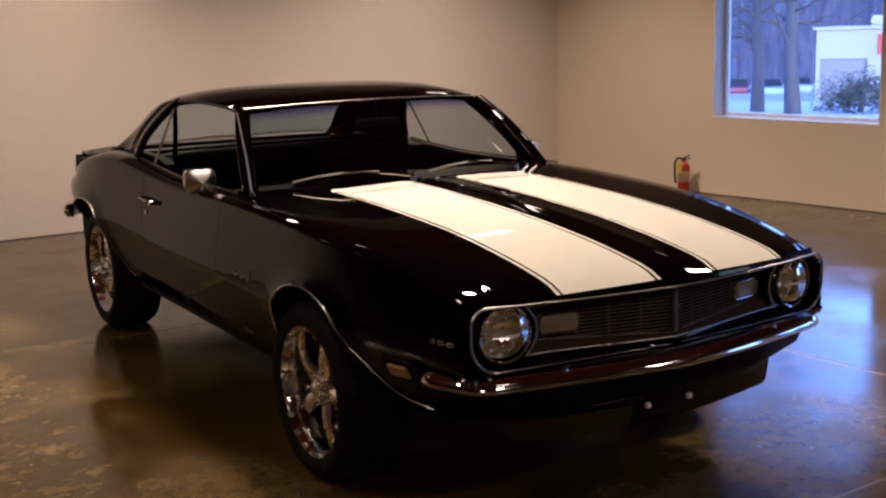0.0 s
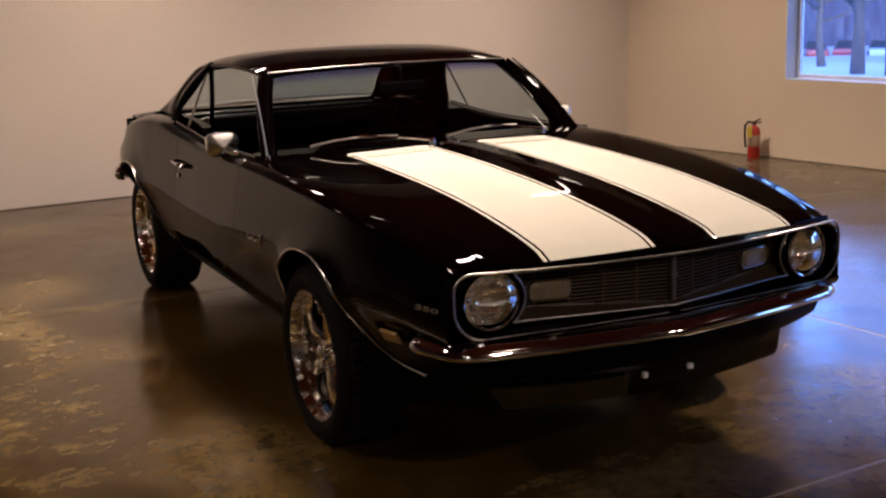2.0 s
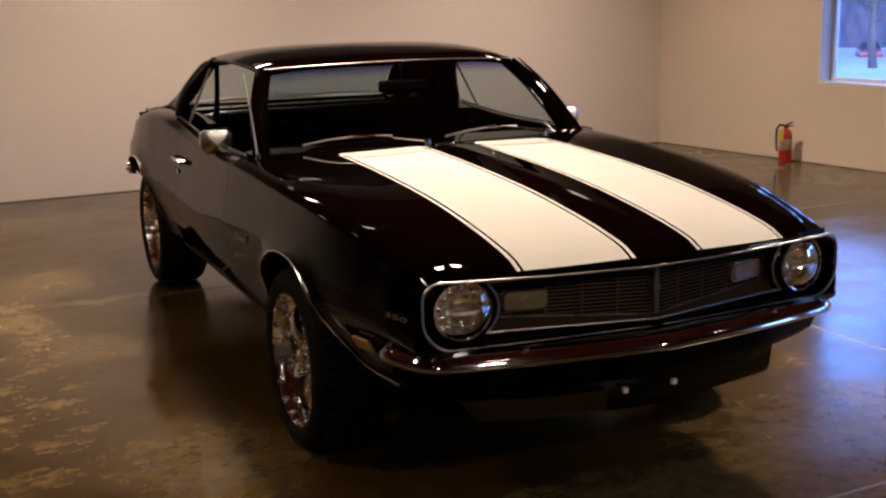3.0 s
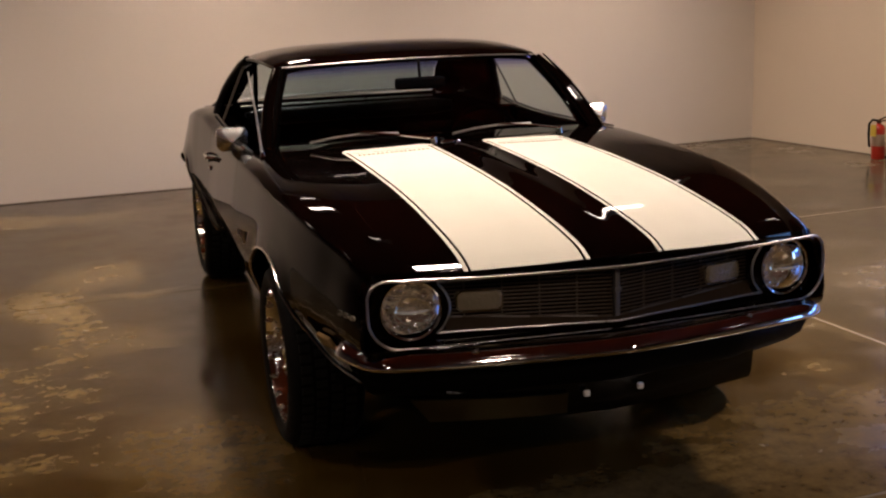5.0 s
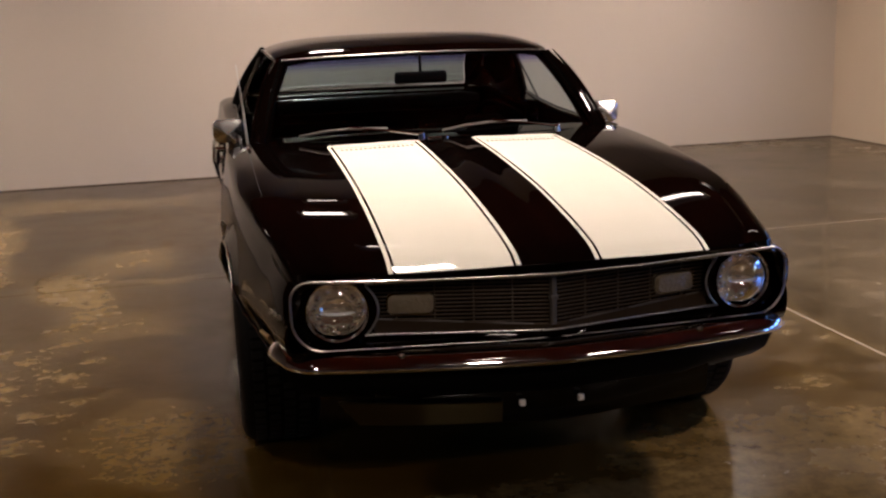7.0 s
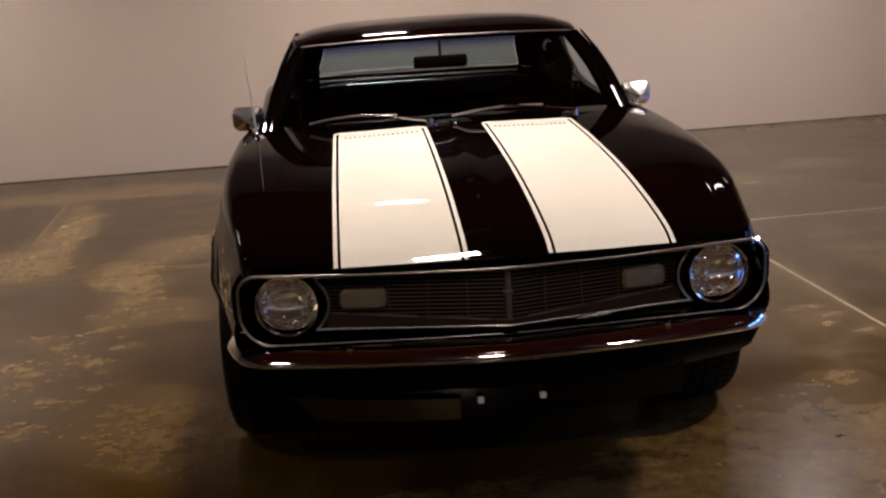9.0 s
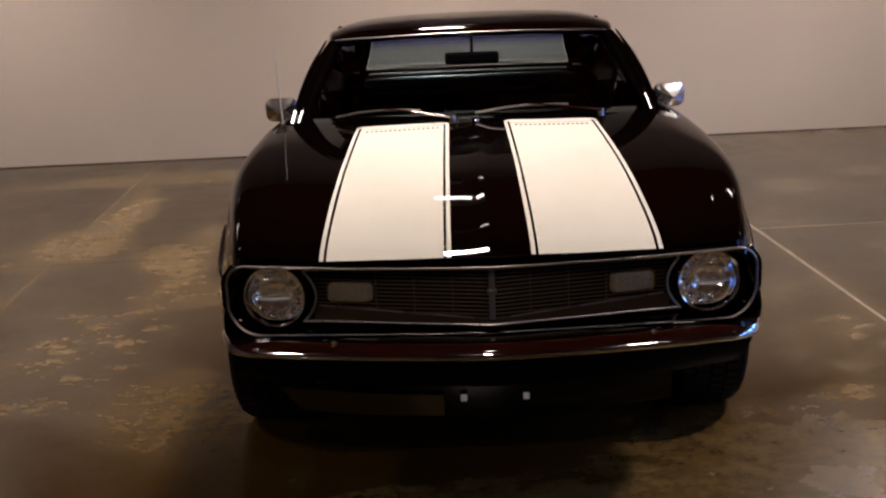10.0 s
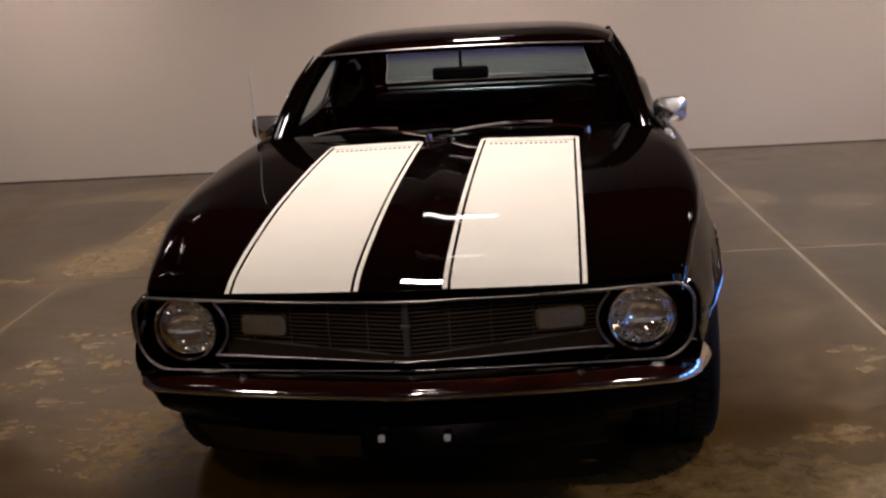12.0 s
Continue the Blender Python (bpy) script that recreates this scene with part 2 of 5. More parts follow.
jx, jr = JOINT.node_tree.nodes.new("ShaderNodeTexCoord"), JOINT.node_tree.nodes.new("ShaderNodeSeparateXYZ")
JOINT.node_tree.links.new(jx.outputs["Object"], jr.inputs["Vector"])
js = JOINT.node_tree.nodes.new("ShaderNodeMapRange")
js.inputs["From Min"].default_value, js.inputs["From Max"].default_value = -0.5, 1.2
JOINT.node_tree.links.new(jr.outputs["X"], js.inputs["Value"])
worn = ramp(JOINT, noise_node(JOINT, 1.3, 6, 0.7), [(0.3, (0.13, 0.107, 0.078)), (0.65, (0.27, 0.225, 0.165))])
feed(JOINT, "Base Color", mixed(JOINT, js.outputs["Result"], (0.15, 0.10, 0.034), worn))
WALL = grainy("wall_paint", (0.63, 0.55, 0.465), 0.55, var=0.05, scale=0.7, fine=160, depth=0.05)
# same wall paint, yellowed because no blue daylight reaches the window wall
WALL_WARM = grainy("warmer_wall_paint", (0.66, 0.54, 0.41), 0.55, var=0.05, scale=0.7, fine=160, depth=0.05)
CEILING = grainy("red_brown_ceiling", (0.155, 0.030, 0.011), 0.8, spec=0.08)
FOOT = grainy("dusty_gap", (0.10, 0.075, 0.055), 0.8, var=0.5, scale=1.1)
CASING = grainy("white_casing", (0.75, 0.74, 0.72), 0.4, var=0.04)


# ---- geometry helpers ----
def mesh(name, verts, faces, mat, smooth=40, out_from=None):
    me = bpy.data.meshes.new(name)
    me.from_pydata([tuple(v) for v in verts], [], faces)
    me.update()
    if out_from is not None:
        score = sum((p.center - Vector(out_from(p.center))).dot(p.normal) * p.area for p in me.polygons)
        if score < 0:
            me.flip_normals()
    me.materials.append(mat)
    if smooth:
        me.shade_smooth()
        me.set_sharp_from_angle(angle=radians(smooth))
    return me


def part(name, geo, mat, parent=None, label="", smooth=40, out_from=None, thick=0.0, bevel=0.0, crisp=True):
    verts, faces = geo
    ob = new(name, mesh(name, verts, faces, mat, smooth, out_from))
    if parent:
        ob.parent = parent
    if thick:
        md = ob.modifiers.new("thickness", "SOLIDIFY")
        md.thickness, md.offset = thick, -1
        if crisp:
            md = ob.modifiers.new("crisp_edges", "EDGE_SPLIT")
            md.split_angle = radians(50)
    if bevel:
        md = ob.modifiers.new("edge", "BEVEL")
        md.width, md.segments, md.limit_method = bevel, 2, "ANGLE"
    if label:
        tagged(ob, label)
    return ob


def grid(fn, us, vs, keep=None):
    """A sheet of quads of fn(u, v)."""
    verts = [fn(u, v) for u in us for v in vs]
    n = len(vs)
    faces = []
    for i in range(len(us) - 1):
        for j in range(n - 1):
            if keep is None or keep((us[i] + us[i + 1]) / 2, (vs[j] + vs[j + 1]) / 2):
                faces.append((i * n + j, (i + 1) * n + j, (i + 1) * n + j + 1, i * n + j + 1))
    used = sorted({k for f in faces for k in f})
    idx = {k: i for i, k in enumerate(used)}
    return [verts[k] for k in used], [tuple(idx[k] for k in f) for f in faces]


def join(*geos):
    verts, faces = [], []
    for v, f in geos:
        o = len(verts)
        verts += list(v)
        faces += [tuple(i + o for i in q) for q in f]
    return verts, faces


def moved(geo, m):
    return [tuple(m @ Vector(v)) for v in geo[0]], geo[1]


def box(x0, x1, y0, y1, z0, z1):
    v = [(x, y, z) for x in (x0, x1) for y in (y0, y1) for z in (z0, z1)]
    return v, [(0, 1, 3, 2), (4, 6, 7, 5), (0, 4, 5, 1), (2, 3, 7, 6), (0, 2, 6, 4), (1, 5, 7, 3)]


def prism(poly, z0, z1):
    n = len(poly)
    v = [(x, y, z0) for x, y in poly] + [(x, y, z1) for x, y in poly]
    return v, [tuple(range(n))[::-1], tuple(range(n, 2 * n))] + [(i, (i + 1) % n, n + (i + 1) % n, n + i) for i in range(n)]


def tube(points, r, sides=8, closed=False, flat=1.0, up=(0, 0, 1)):
    """A rod along points; r may be one radius or one for each point; flat squeezes it along up."""
    pts = [Vector(p) for p in points]
    n = len(pts)
    rs = [r] * n if isinstance(r, (int, float)) else list(r)
    verts, faces = [], []
    for i, p in enumerate(pts):
        a = pts[(i - 1) % n] if closed or i > 0 else p
        b = pts[(i + 1) % n] if closed or i < n - 1 else p
        d = (b - a).normalized()
        side = d.cross(Vector(up))
        if side.length < 0.35:
            side = d.cross(Vector((0, 1, 0)) if abs(d.y) < 0.8 else Vector((1, 0, 0)))
        side.normalize()
        top = side.cross(d)
        for k in range(sides):
            w = 2 * math.pi * k / sides
            verts.append(tuple(p + side * (math.cos(w) * rs[i]) + top * (math.sin(w) * rs[i] * flat)))
    for i in range(n if closed else n - 1):
        j = (i + 1) % n
        for k in range(sides):
            q = (k + 1) % sides
            faces.append((i * sides + k, i * sides + q, j * sides + q, j * sides + k))
    if not closed:
        faces.append(tuple(range(sides))[::-1])
        faces.append(tuple((n - 1) * sides + k for k in range(sides)))
    return verts, faces


def lathe(profile, steps=48, axis="x"):
    """Turn (radius, along) points round an axis."""
    verts, faces = [], []
    for k in range(steps):
        w = 2 * math.pi * k / steps
        for r, a in profile:
            c, s_ = r * math.cos(w), r * math.sin(w)
            verts.append({"x": (a, c, s_), "y": (c, a, s_), "z": (c, s_, a)}[axis])
    n = len(profile)
    for k in range(steps):
        q = (k + 1) % steps
        for j in range(n - 1):
            faces.append((k * n + j, k * n + j + 1, q * n + j + 1, q * n + j))
    return verts, faces


def smooth_table(tab):
    """A smooth function through the rows (at, value)."""
    xs, vs = np.array([a for a, _ in tab], float), np.array([b for _, b in tab], float)
    sl = np.diff(vs) / np.diff(xs)
    m = np.concatenate([[sl[0]], (sl[:-1] + sl[1:]) / 2, [sl[-1]]])
    for i in range(len(sl) - 1):
        if sl[i] * sl[i + 1] <= 0:
            m[i + 1] = 0

    def f(x):
        x = min(max(x, xs[0]), xs[-1])
        i = min(int(np.searchsorted(xs, x, side="right")) - 1, len(xs) - 2)
        h = xs[i + 1] - xs[i]
        t = (x - xs[i]) / h
        return float((2 * t**3 - 3 * t**2 + 1) * vs[i] + (t**3 - 2 * t**2 + t) * h * m[i] + (-2 * t**3 + 3 * t**2) * vs[i + 1] + (t**3 - t**2) * h * m[i + 1])
    return f


def span(a, b, n):
    return [a + (b - a) * i / n for i in range(n + 1)]


# ---- room ----
A = Vector((4.96, 4.93))            # corner of back and window wall
BACK = Vector((-1, -0.049)).normalized()
SIDE = Vector((0.54, -3.73)).normalized()
B, D = A + BACK * 16.5, A + SIDE * 19.0
C = Vector((B.x + 1.1, -13.9))


def wall_piece(p, q, out, z0, z1, thick=0.16):
    o = Vector(out).normalized() * thick
    return prism([tuple(p), tuple(q), tuple(q + o), tuple(p + o)], z0, z1)


ROT = Matrix.Rotation(math.atan(0.060), 4, "Z")
back_wall = part("wall_back", wall_piece(B, A, (0.05, 1), 0, CEIL), WALL, smooth=0)
tagged(back_wall, "plain beige painted plaster wall", "wall", kind="structure")
left_wall = part("wall_left", wall_piece(C, B, (-1, 0.06), 0, CEIL), WALL, smooth=0)
tagged(left_wall, "plain beige painted plaster wall", "wall", kind="structure")
front_wall = part("wall_front", wall_piece(D, C, (0, -1), 0, CEIL), WALL, smooth=0)
tagged(front_wall, "plain beige painted plaster wall", "wall", kind="structure")

W0, W1, SILL, HEAD = 2.0, 3.66, 0.71, 2.16      # window along the wall from the corner
OUT = Vector((-SIDE.y, SIDE.x))


def along(s_, o=0.0):
    return A + SIDE * s_ + OUT * o


WINDOWS = [(W0 + 2.14 * k, W1 + 2.14 * k) for k in range(5)]
wall_bits, s_at = [], 0.0
for s0, s1 in WINDOWS:
    wall_bits += [wall_piece(along(s_at), along(s0), OUT, 0, CEIL, 0.2), wall_piece(along(s0), along(s1), OUT, 0, SILL, 0.2), wall_piece(along(s0), along(s1), OUT, HEAD, CEIL, 0.2)]
    s_at = s1
wall_bits.append(wall_piece(along(s_at), D, OUT, 0, CEIL, 0.2))
window_wall = part("wall_window", join(*wall_bits), WALL_WARM, smooth=0)
tagged(window_wall, "painted wall with a row of large windows, tinted warm for lack of daylight", "wall", kind="structure")
ceiling = part("ceiling", prism([tuple(A), tuple(B), tuple(C), tuple(D)], CEIL, CEIL + 0.15), CEILING, smooth=0)
tagged(ceiling, "dark reddish brown ceiling", "ceiling", kind="structure")

for p, q, o in ((B, A, (-0.05, -1)), (A, D, tuple(-OUT))):
    foot = part("baseboard", wall_piece(p, q, o, 0.001, 0.008, 0.005), FOOT, smooth=0)
    tagged(foot, "thin dark gap strip along the wall foot", "baseboard", kind="structure")

# floor slabs with pale filled joints
floor = part("floor", prism([tuple(A), tuple(B), tuple(C), tuple(D)], -0.2, -0.0015), JOINT, smooth=0)
tagged(floor, "stained polished concrete floor with pale filled joints", "floor", kind="structure")
XJ, YJ = [-13.6, -7.9, -2.32, 1.685, 8.4], [-14.6, -10.2, -6.2, -2.55, 1.105, 5.3]
ROOM = [(ROT.inverted() @ Vector((p.x, p.y, 0))).to_2d() for p in (A, B, C, D)]


def within_room(poly):
    """The part of a rectangle that lies between the walls."""
    for k in range(4):
        p, q = ROOM[k], ROOM[(k + 1) % 4]
        inner = lambda v: (q - p).cross(Vector(v) - p)
        out = []
        for a, b in zip(poly, poly[1:] + poly[:1]):
            da, db = inner(a), inner(b)
            if da >= 0:
                out.append(a)
            if da * db < 0:
                t = da / (da - db)
                out.append((a[0] + (b[0] - a[0]) * t, a[1] + (b[1] - a[1]) * t))
        poly = out
    return poly


for i in range(4):
    for j in range(5):
        x0, x1, y0, y1 = XJ[i] + 0.010, XJ[i + 1] - 0.010, YJ[j] + 0.009, YJ[j + 1] - 0.009
        outline = within_room([(x0, y0), (x1, y0), (x1, y1), (x0, y1)])
        if len(outline) < 3:
            continue
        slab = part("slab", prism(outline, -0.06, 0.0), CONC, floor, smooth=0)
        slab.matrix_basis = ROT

# ---- the car: a panelled body on smooth lines; nose towards -y ----
car = new("car")
tagged(car, "black classic two-door coupe with twin white bonnet stripes", "car")

HALF = smooth_table([(-2.34, 0.755), (-2.2, 0.785), (-2.05, 0.806), (-1.9, 0.829), (-1.47, 0.879), (-1.1, 0.892), (-0.6, 0.891), (0, 0.879), (0.5, 0.868), (0.9, 0.872), (1.2, 0.880), (1.45, 0.878), (1.7, 0.862), (2.0, 0.812), (2.2, 0.765), (2.32, 0.72)])
CROWN = smooth_table([(-2.34, 0.792), (-2.3, 0.812), (-2.2, 0.836), (-2.0, 0.868), (-1.7, 0.902), (-1.2, 0.934), (-0.8, 0.948), (-0.5, 0.955), (1.5, 0.97), (1.7, 0.945), (2.0, 0.915), (2.32, 0.885)])
EDGE = smooth_table([(-2.34, 0.768), (-2.28, 0.795), (-2.15, 0.825), (-2.0, 0.85), (-1.6, 0.893), (-1.2, 0.92), (-0.7, 0.938), (-0.2, 0.934), (0.2, 0.938), (0.5, 0.955), (0.9, 0.982), (1.2, 0.975), (1.45, 0.942), (1.7, 0.897), (1.85, 0.872), (2.0, 0.855), (2.32, 0.825)])
SILLZ = smooth_table([(-2.34, 0.40), (-1.9, 0.36), (-1.0, 0.30), (1.0, 0.30), (1.4, 0.32), (1.65, 0.43), (1.85, 0.50), (2.32, 0.54)])
SEG = 6


def section(y):
    """Half a cross-section of the lower body, from the middle of the top to the sill."""
    w, c, e, b = HALF(y), CROWN(y), EDGE(y), SILLZ(y)
    m = (e + b) / 2 + 0.06
    seam = min(0.64, w - 0.165)
    k = (seam - 0.46) / (w - 0.59)
    mid_z = (c - 0.008) + (e + 0.01 - c) * k + 0.003
    return [(0, c + 0.004), (0.24, c - 0.002), (0.46, c - 0.008), (seam, mid_z), (w - 0.13, e + 0.002), (w - 0.055, e - 0.016), (w - 0.034, e - 0.070), (w - 0.003, m - 0.02),
            (w - 0.006, m - 0.085), (w - 0.058, b + 0.13), (w - 0.096, b + 0.055), (w - 0.145, b)]


def crease(x):
    """The slight V of the nose in plan."""
    return -0.016 * max(0.0, 1 - abs(x) / 0.5) ** 2


def bend(x, y):
    """How far the nose, the cowl and the tail are bowed in plan."""
    k = min(1, max(0, (-1.55 - y) / 0.79))
    k = k * k * (3 - 2 * k)
    g = math.exp(-((y + 0.78) / 0.25) ** 2)
    r = min(1, max(0, (y - 1.7) / 0.6))
    return y + 0.2 * x * x * k + crease(x) * k + 0.16 * x * x * g - 0.12 * x * x * r


def body(y, u):
    """A point of the lower body: station y, u counts the section's points; minus is the other side."""
    if u < 0:
        q = body(y, -u)
        return (-q[0], q[1], q[2])
    p = section(y)
    i = min(int(u), len(p) - 2)
    t = u - i
    a, b, c, d = p[max(i - 1, 0)], p[i], p[i + 1], p[min(i + 2, len(p) - 1)]
    if i == 0:
        a = (-c[0], c[1])
    q = [0.5 * (2 * b[k] + (c[k] - a[k]) * t + (2 * a[k] - 5 * b[k] + 4 * c[k] - d[k]) * t * t + (3 * b[k] - a[k] - 3 * c[k] + d[k]) * t**3) for k in (0, 1)]
    ridge = 0.006 * math.exp(-(q[0] / 0.040) ** 2) * min(1, max(0, (y + 2.34) / 0.3)) if y < -0.7 else 0.0
    return (q[0], bend(q[0], y), q[1] + ridge)


def axis_of(c):
    return (0, c.y, 0.45)


def stations(a, b, step=0.045):
    return span(a, b, max(2, round((b - a) / step)))


def rounded(points, n=6):
    """A smooth line through points of a plane."""
    out = []
    for i in range(len(points) - 1):
        a, b, c, d = points[max(i - 1, 0)], points[i], points[i + 1], points[min(i + 2, len(points) - 1)]
        for t in span(0, 1, n)[:-1]:
            out.append(tuple(0.5 * (2 * b[k] + (c[k] - a[k]) * t + (2 * a[k] - 5 * b[k] + 4 * c[k] - d[k]) * t * t + (3 * b[k] - a[k] - 3 * c[k] + d[k]) * t**3) for k in (0, 1)))
    return out + [points[-1]]


# wheel openings as lines of (y, z), from their rear foot over the top to the front foot
ARCH_F = rounded([(-1.15, 0.12), (-1.15, 0.42), (-1.155, 0.54), (-1.19, 0.635), (-1.26, 0.688), (-1.36, 0.708), (-1.46, 0.703), (-1.56, 0.668), (-1.648, 0.604), (-1.725, 0.517), (-1.81, 0.436), (-1.90, 0.396), (-1.99, 0.39), (-2.09, 0.45), (-2.17, 0.52), (-2.30, 0.56)])
ARCH_R = rounded([(1.72, 0.12), (1.74, 0.42), (1.72, 0.54), (1.66, 0.635), (1.56, 0.69), (1.44, 0.708), (1.30, 0.70), (1.17, 0.648), (1.06, 0.56), (0.95, 0.465), (0.85, 0.388), (0.78, 0.31), (0.75, 0.12)])


def cut_arches(geo, line):
    """Take the wheel opening below a line out of a panel, with a clean edge."""
    verts = [list(v) for v in geo[0]]
    loop = line + [(line[-1][0], -1.0), (line[0][0], -1.0)]

    def inside(y, z):
        hit = False
        for i in range(len(loop)):
            (y0, z0), (y1, z1) = loop[i], loop[(i + 1) % len(loop)]
            if (z0 > z) != (z1 > z) and y < (y1 - y0) * (z - z0) / (z1 - z0) + y0:
                hit = not hit
        return hit

    def nearest(y, z):
        best = None
        for (y0, z0), (y1, z1) in zip(line, line[1:]):
            d2 = (y1 - y0) ** 2 + (z1 - z0) ** 2
            t = min(1, max(0, ((y - y0) * (y1 - y0) + (z - z0) * (z1 - z0)) / d2))
            p = (y0 + (y1 - y0) * t, z0 + (z1 - z0) * t)
            d = math.hypot(p[0] - y, p[1] - z)
            if best is None or d < best[0]:
                best = (d, p)
        return best[1]
    within = [inside(v[1], v[2]) for v in verts]
    faces = [f for f in geo[1] if not all(within[k] for k in f)]
    used = sorted({k for f in faces for k in f})
    for k in used:
        if within[k]:
            verts[k][1:] = nearest(verts[k][1], verts[k][2])
    idx = {k: i for i, k in enumerate(used)}
    return [tuple(verts[k]) for k in used], [tuple(idx[k] for k in f) for f in faces]


def flared(geo, line):
    """Push the panel out a little along the wheel opening."""
    out = []
    for x, y, z in geo[0]:
        d = min(math.hypot(y - a, z - b) for a, b in line)
        out.append((x + 0.013 * math.exp(-(d / 0.04) ** 2), y, z))
    return out, geo[1]


def flip_x(geo, side):
    return [(v[0] * side, v[1], v[2]) for v in geo[0]], [f if side > 0 else tuple(reversed(f)) for f in geo[1]]


def us(a, b):
    return span(a, b, round((b - a) * SEG))


SEAM = 3.0
HALF_U = [0.06, 0.12, 0.18, 0.24, 0.30, 0.36, 0.44] + us(0.5, SEAM - 0.002)[:-1] + [SEAM - 0.02, SEAM - 0.002]
hood = part("hood", grid(body, stations(-2.34, -0.878), [-u for u in reversed(HALF_U)] + [0.0] + HALF_U), PAINT, car, "glossy black bonnet", out_from=axis_of, thick=0.012)
part("cowl_panel", grid(body, stations(-0.875, -0.52), us(-4, 4)), PAINT, car, out_from=axis_of, thick=0.008)
part("boot_lid", grid(body, stations(1.37, 2.32), us(-3, 3)), PAINT, car, out_from=axis_of, thick=0.01)

FENDER_U = [SEAM + 0.002, SEAM + 0.02] + us(SEAM + 0.002, 11)[1:]
for side in (-1, 1):
    fender = flared(cut_arches(grid(body, stations(-2.34, -0.7025, 0.025), FENDER_U), ARCH_F), [p for p in ARCH_F if p[0] > -1.9])
    part("front_fender", flip_x(fender, side), PAINT, car, out_from=axis_of, thick=0.01)
    door = grid(body, stations(-0.6975, 0.4665), us(4.2, 10.4))
    door_ob = part("door", flip_x(door, side), PAINT, car, out_from=axis_of, thick=0.03)
    quarter = flared(cut_arches(grid(body, stations(0.4715, 2.32, 0.025), us(3.01, 11)), ARCH_R), ARCH_R)
    part("rear_quarter", flip_x(quarter, side), PAINT, car, out_from=axis_of, thick=0.01)
    sill = grid(body, stations(-1.0, 1.0), us(10.45, 11))
    part("rocker_sill", flip_x(sill, side), PAINT, car, out_from=axis_of, thick=0.02)


def side_x(y, z):
    """Half width of the body side at y and z."""
    at = y
    for _ in range(5):
        x = min((abs(body(at, u)[2] - z), body(at, u)[0]) for u in span(5.5, 11, 60))[1]
        at = y - (bend(x, at) - at)
    return x


# bright lips round the wheel openings
for line in (ARCH_F, ARCH_R):
    for side in (-1, 1):
        pts = [(side * (side_x(y, z) + 0.016), y, z) for y, z in line if 0.36 < z and y > -1.96]
        part("arch_trim", tube(pts, 0.0048, 6), ARCHTRIM, car, "thin chrome wheel-arch trim")

# dark inner tub, closing the body below and behind the gaps
tub = join(box(-0.47, 0.47, -2.12, -1.78, 0.34, 0.70), box(-0.56, 0.56, -1.8, -0.75, 0.27, 0.78), box(-0.74, 0.74, -0.95, 0.92, 0.29, 0.38), box(-0.58, 0.58, 0.9, 1.85, 0.26, 0.50), box(-0.58, 0.58, 1.22, 1.85, 0.5, 0.86), box(-0.70, 0.70, 1.78, 2.2, 0.36, 0.86))
part("underbody", tub, MATT, car, smooth=0)
for side in (-1, 1):
    for cy in (-1.38, 1.3715):
        n = 24
        vv = [(x, cy + math.cos(a) * 0.41, 0.33 + math.sin(a) * 0.41) for a in span(0.5 if cy > 0 else 0.0, math.pi, n) for x in (0.56 * side, 0.745 * side)]
        ff = [(2 * i, 2 * i + 2, 2 * i + 3, 2 * i + 1) for i in range(n)]
        part("wheel_well", (vv, ff), MATT, car)
    part("firewall_side", box(side * 0.70 - 0.01, side * 0.70 + 0.01, -0.98, -0.6, 0.3, 0.86), MATT, car, smooth=0)

# ---- white stripes lie on the bonnet ----
def lift(y, x, h):
    """A point h above the bonnet at x."""
    lo, hi = 0.0, 4.0
    for _ in range(24):
        m = (lo + hi) / 2
        lo, hi = (m, hi) if body(y, m)[0] < x else (lo, m)
    p = body(y, lo)
    return (x, p[1], p[2] + h)


for side in (-1, 1):
    for name, x0, x1, n in (("stripe", 0.127, 0.447, 10), ("pinstripe", 0.107, 0.119, 1), ("pinstripe", 0.455, 0.467, 1)):
        for y0, y1 in ((-2.342, -0.88), (-0.873, -0.845)):
            st = grid(lambda y, x: lift(y, x, 0.0016), stations(y0, y1), span(x0, x1, n))
            part(name, flip_x(st, side), WHITE, car, "white painted bonnet stripe" if n > 1 else "thin white pinstripe", out_from=axis_of)
    cap = grid(lambda k, f: lift(-0.845 + 0.045 * math.sin(k), 0.107 + 0.045 * (1 - math.cos(k)) + f * (0.36 - 0.09 * (1 - math.cos(k))), 0.0017), span(0, math.pi / 2, 8), span(0, 1, 12))
    part("stripe", flip_x(cap, side), WHITE, car, "white painted bonnet stripe", out_from=axis_of)

# ---- front face ----
def face_y(x):
    return -2.285 + 0.09 * x * x + crease(x)


def recess(x):
    """How far the grille opening and its moulding lie behind the outer moulding."""
    return 0.040 * min(1.0, abs(x) / 0.45)


def rim_y(x, z):
    """The outer moulding: it comes forward to the lip of the bonnet at its top."""
    k = min(1.0, max(0.0, (z - 0.69) / 0.07))
    lip_y = -2.342 + 0.2 * x * x + crease(x)
    return face_y(x) + min(0.0, lip_y - face_y(x)) * k * k * (3 - 2 * k)


def sunk(x, z):
    """The panel: from the outer moulding back to the grille opening."""
    k = min(1.0, max(0.0, min(0.768 - z, z - 0.566, 0.735 - abs(x)) / 0.014))
    return rim_y(x, z) * (1 - k) + (face_y(x) + recess(x)) * k


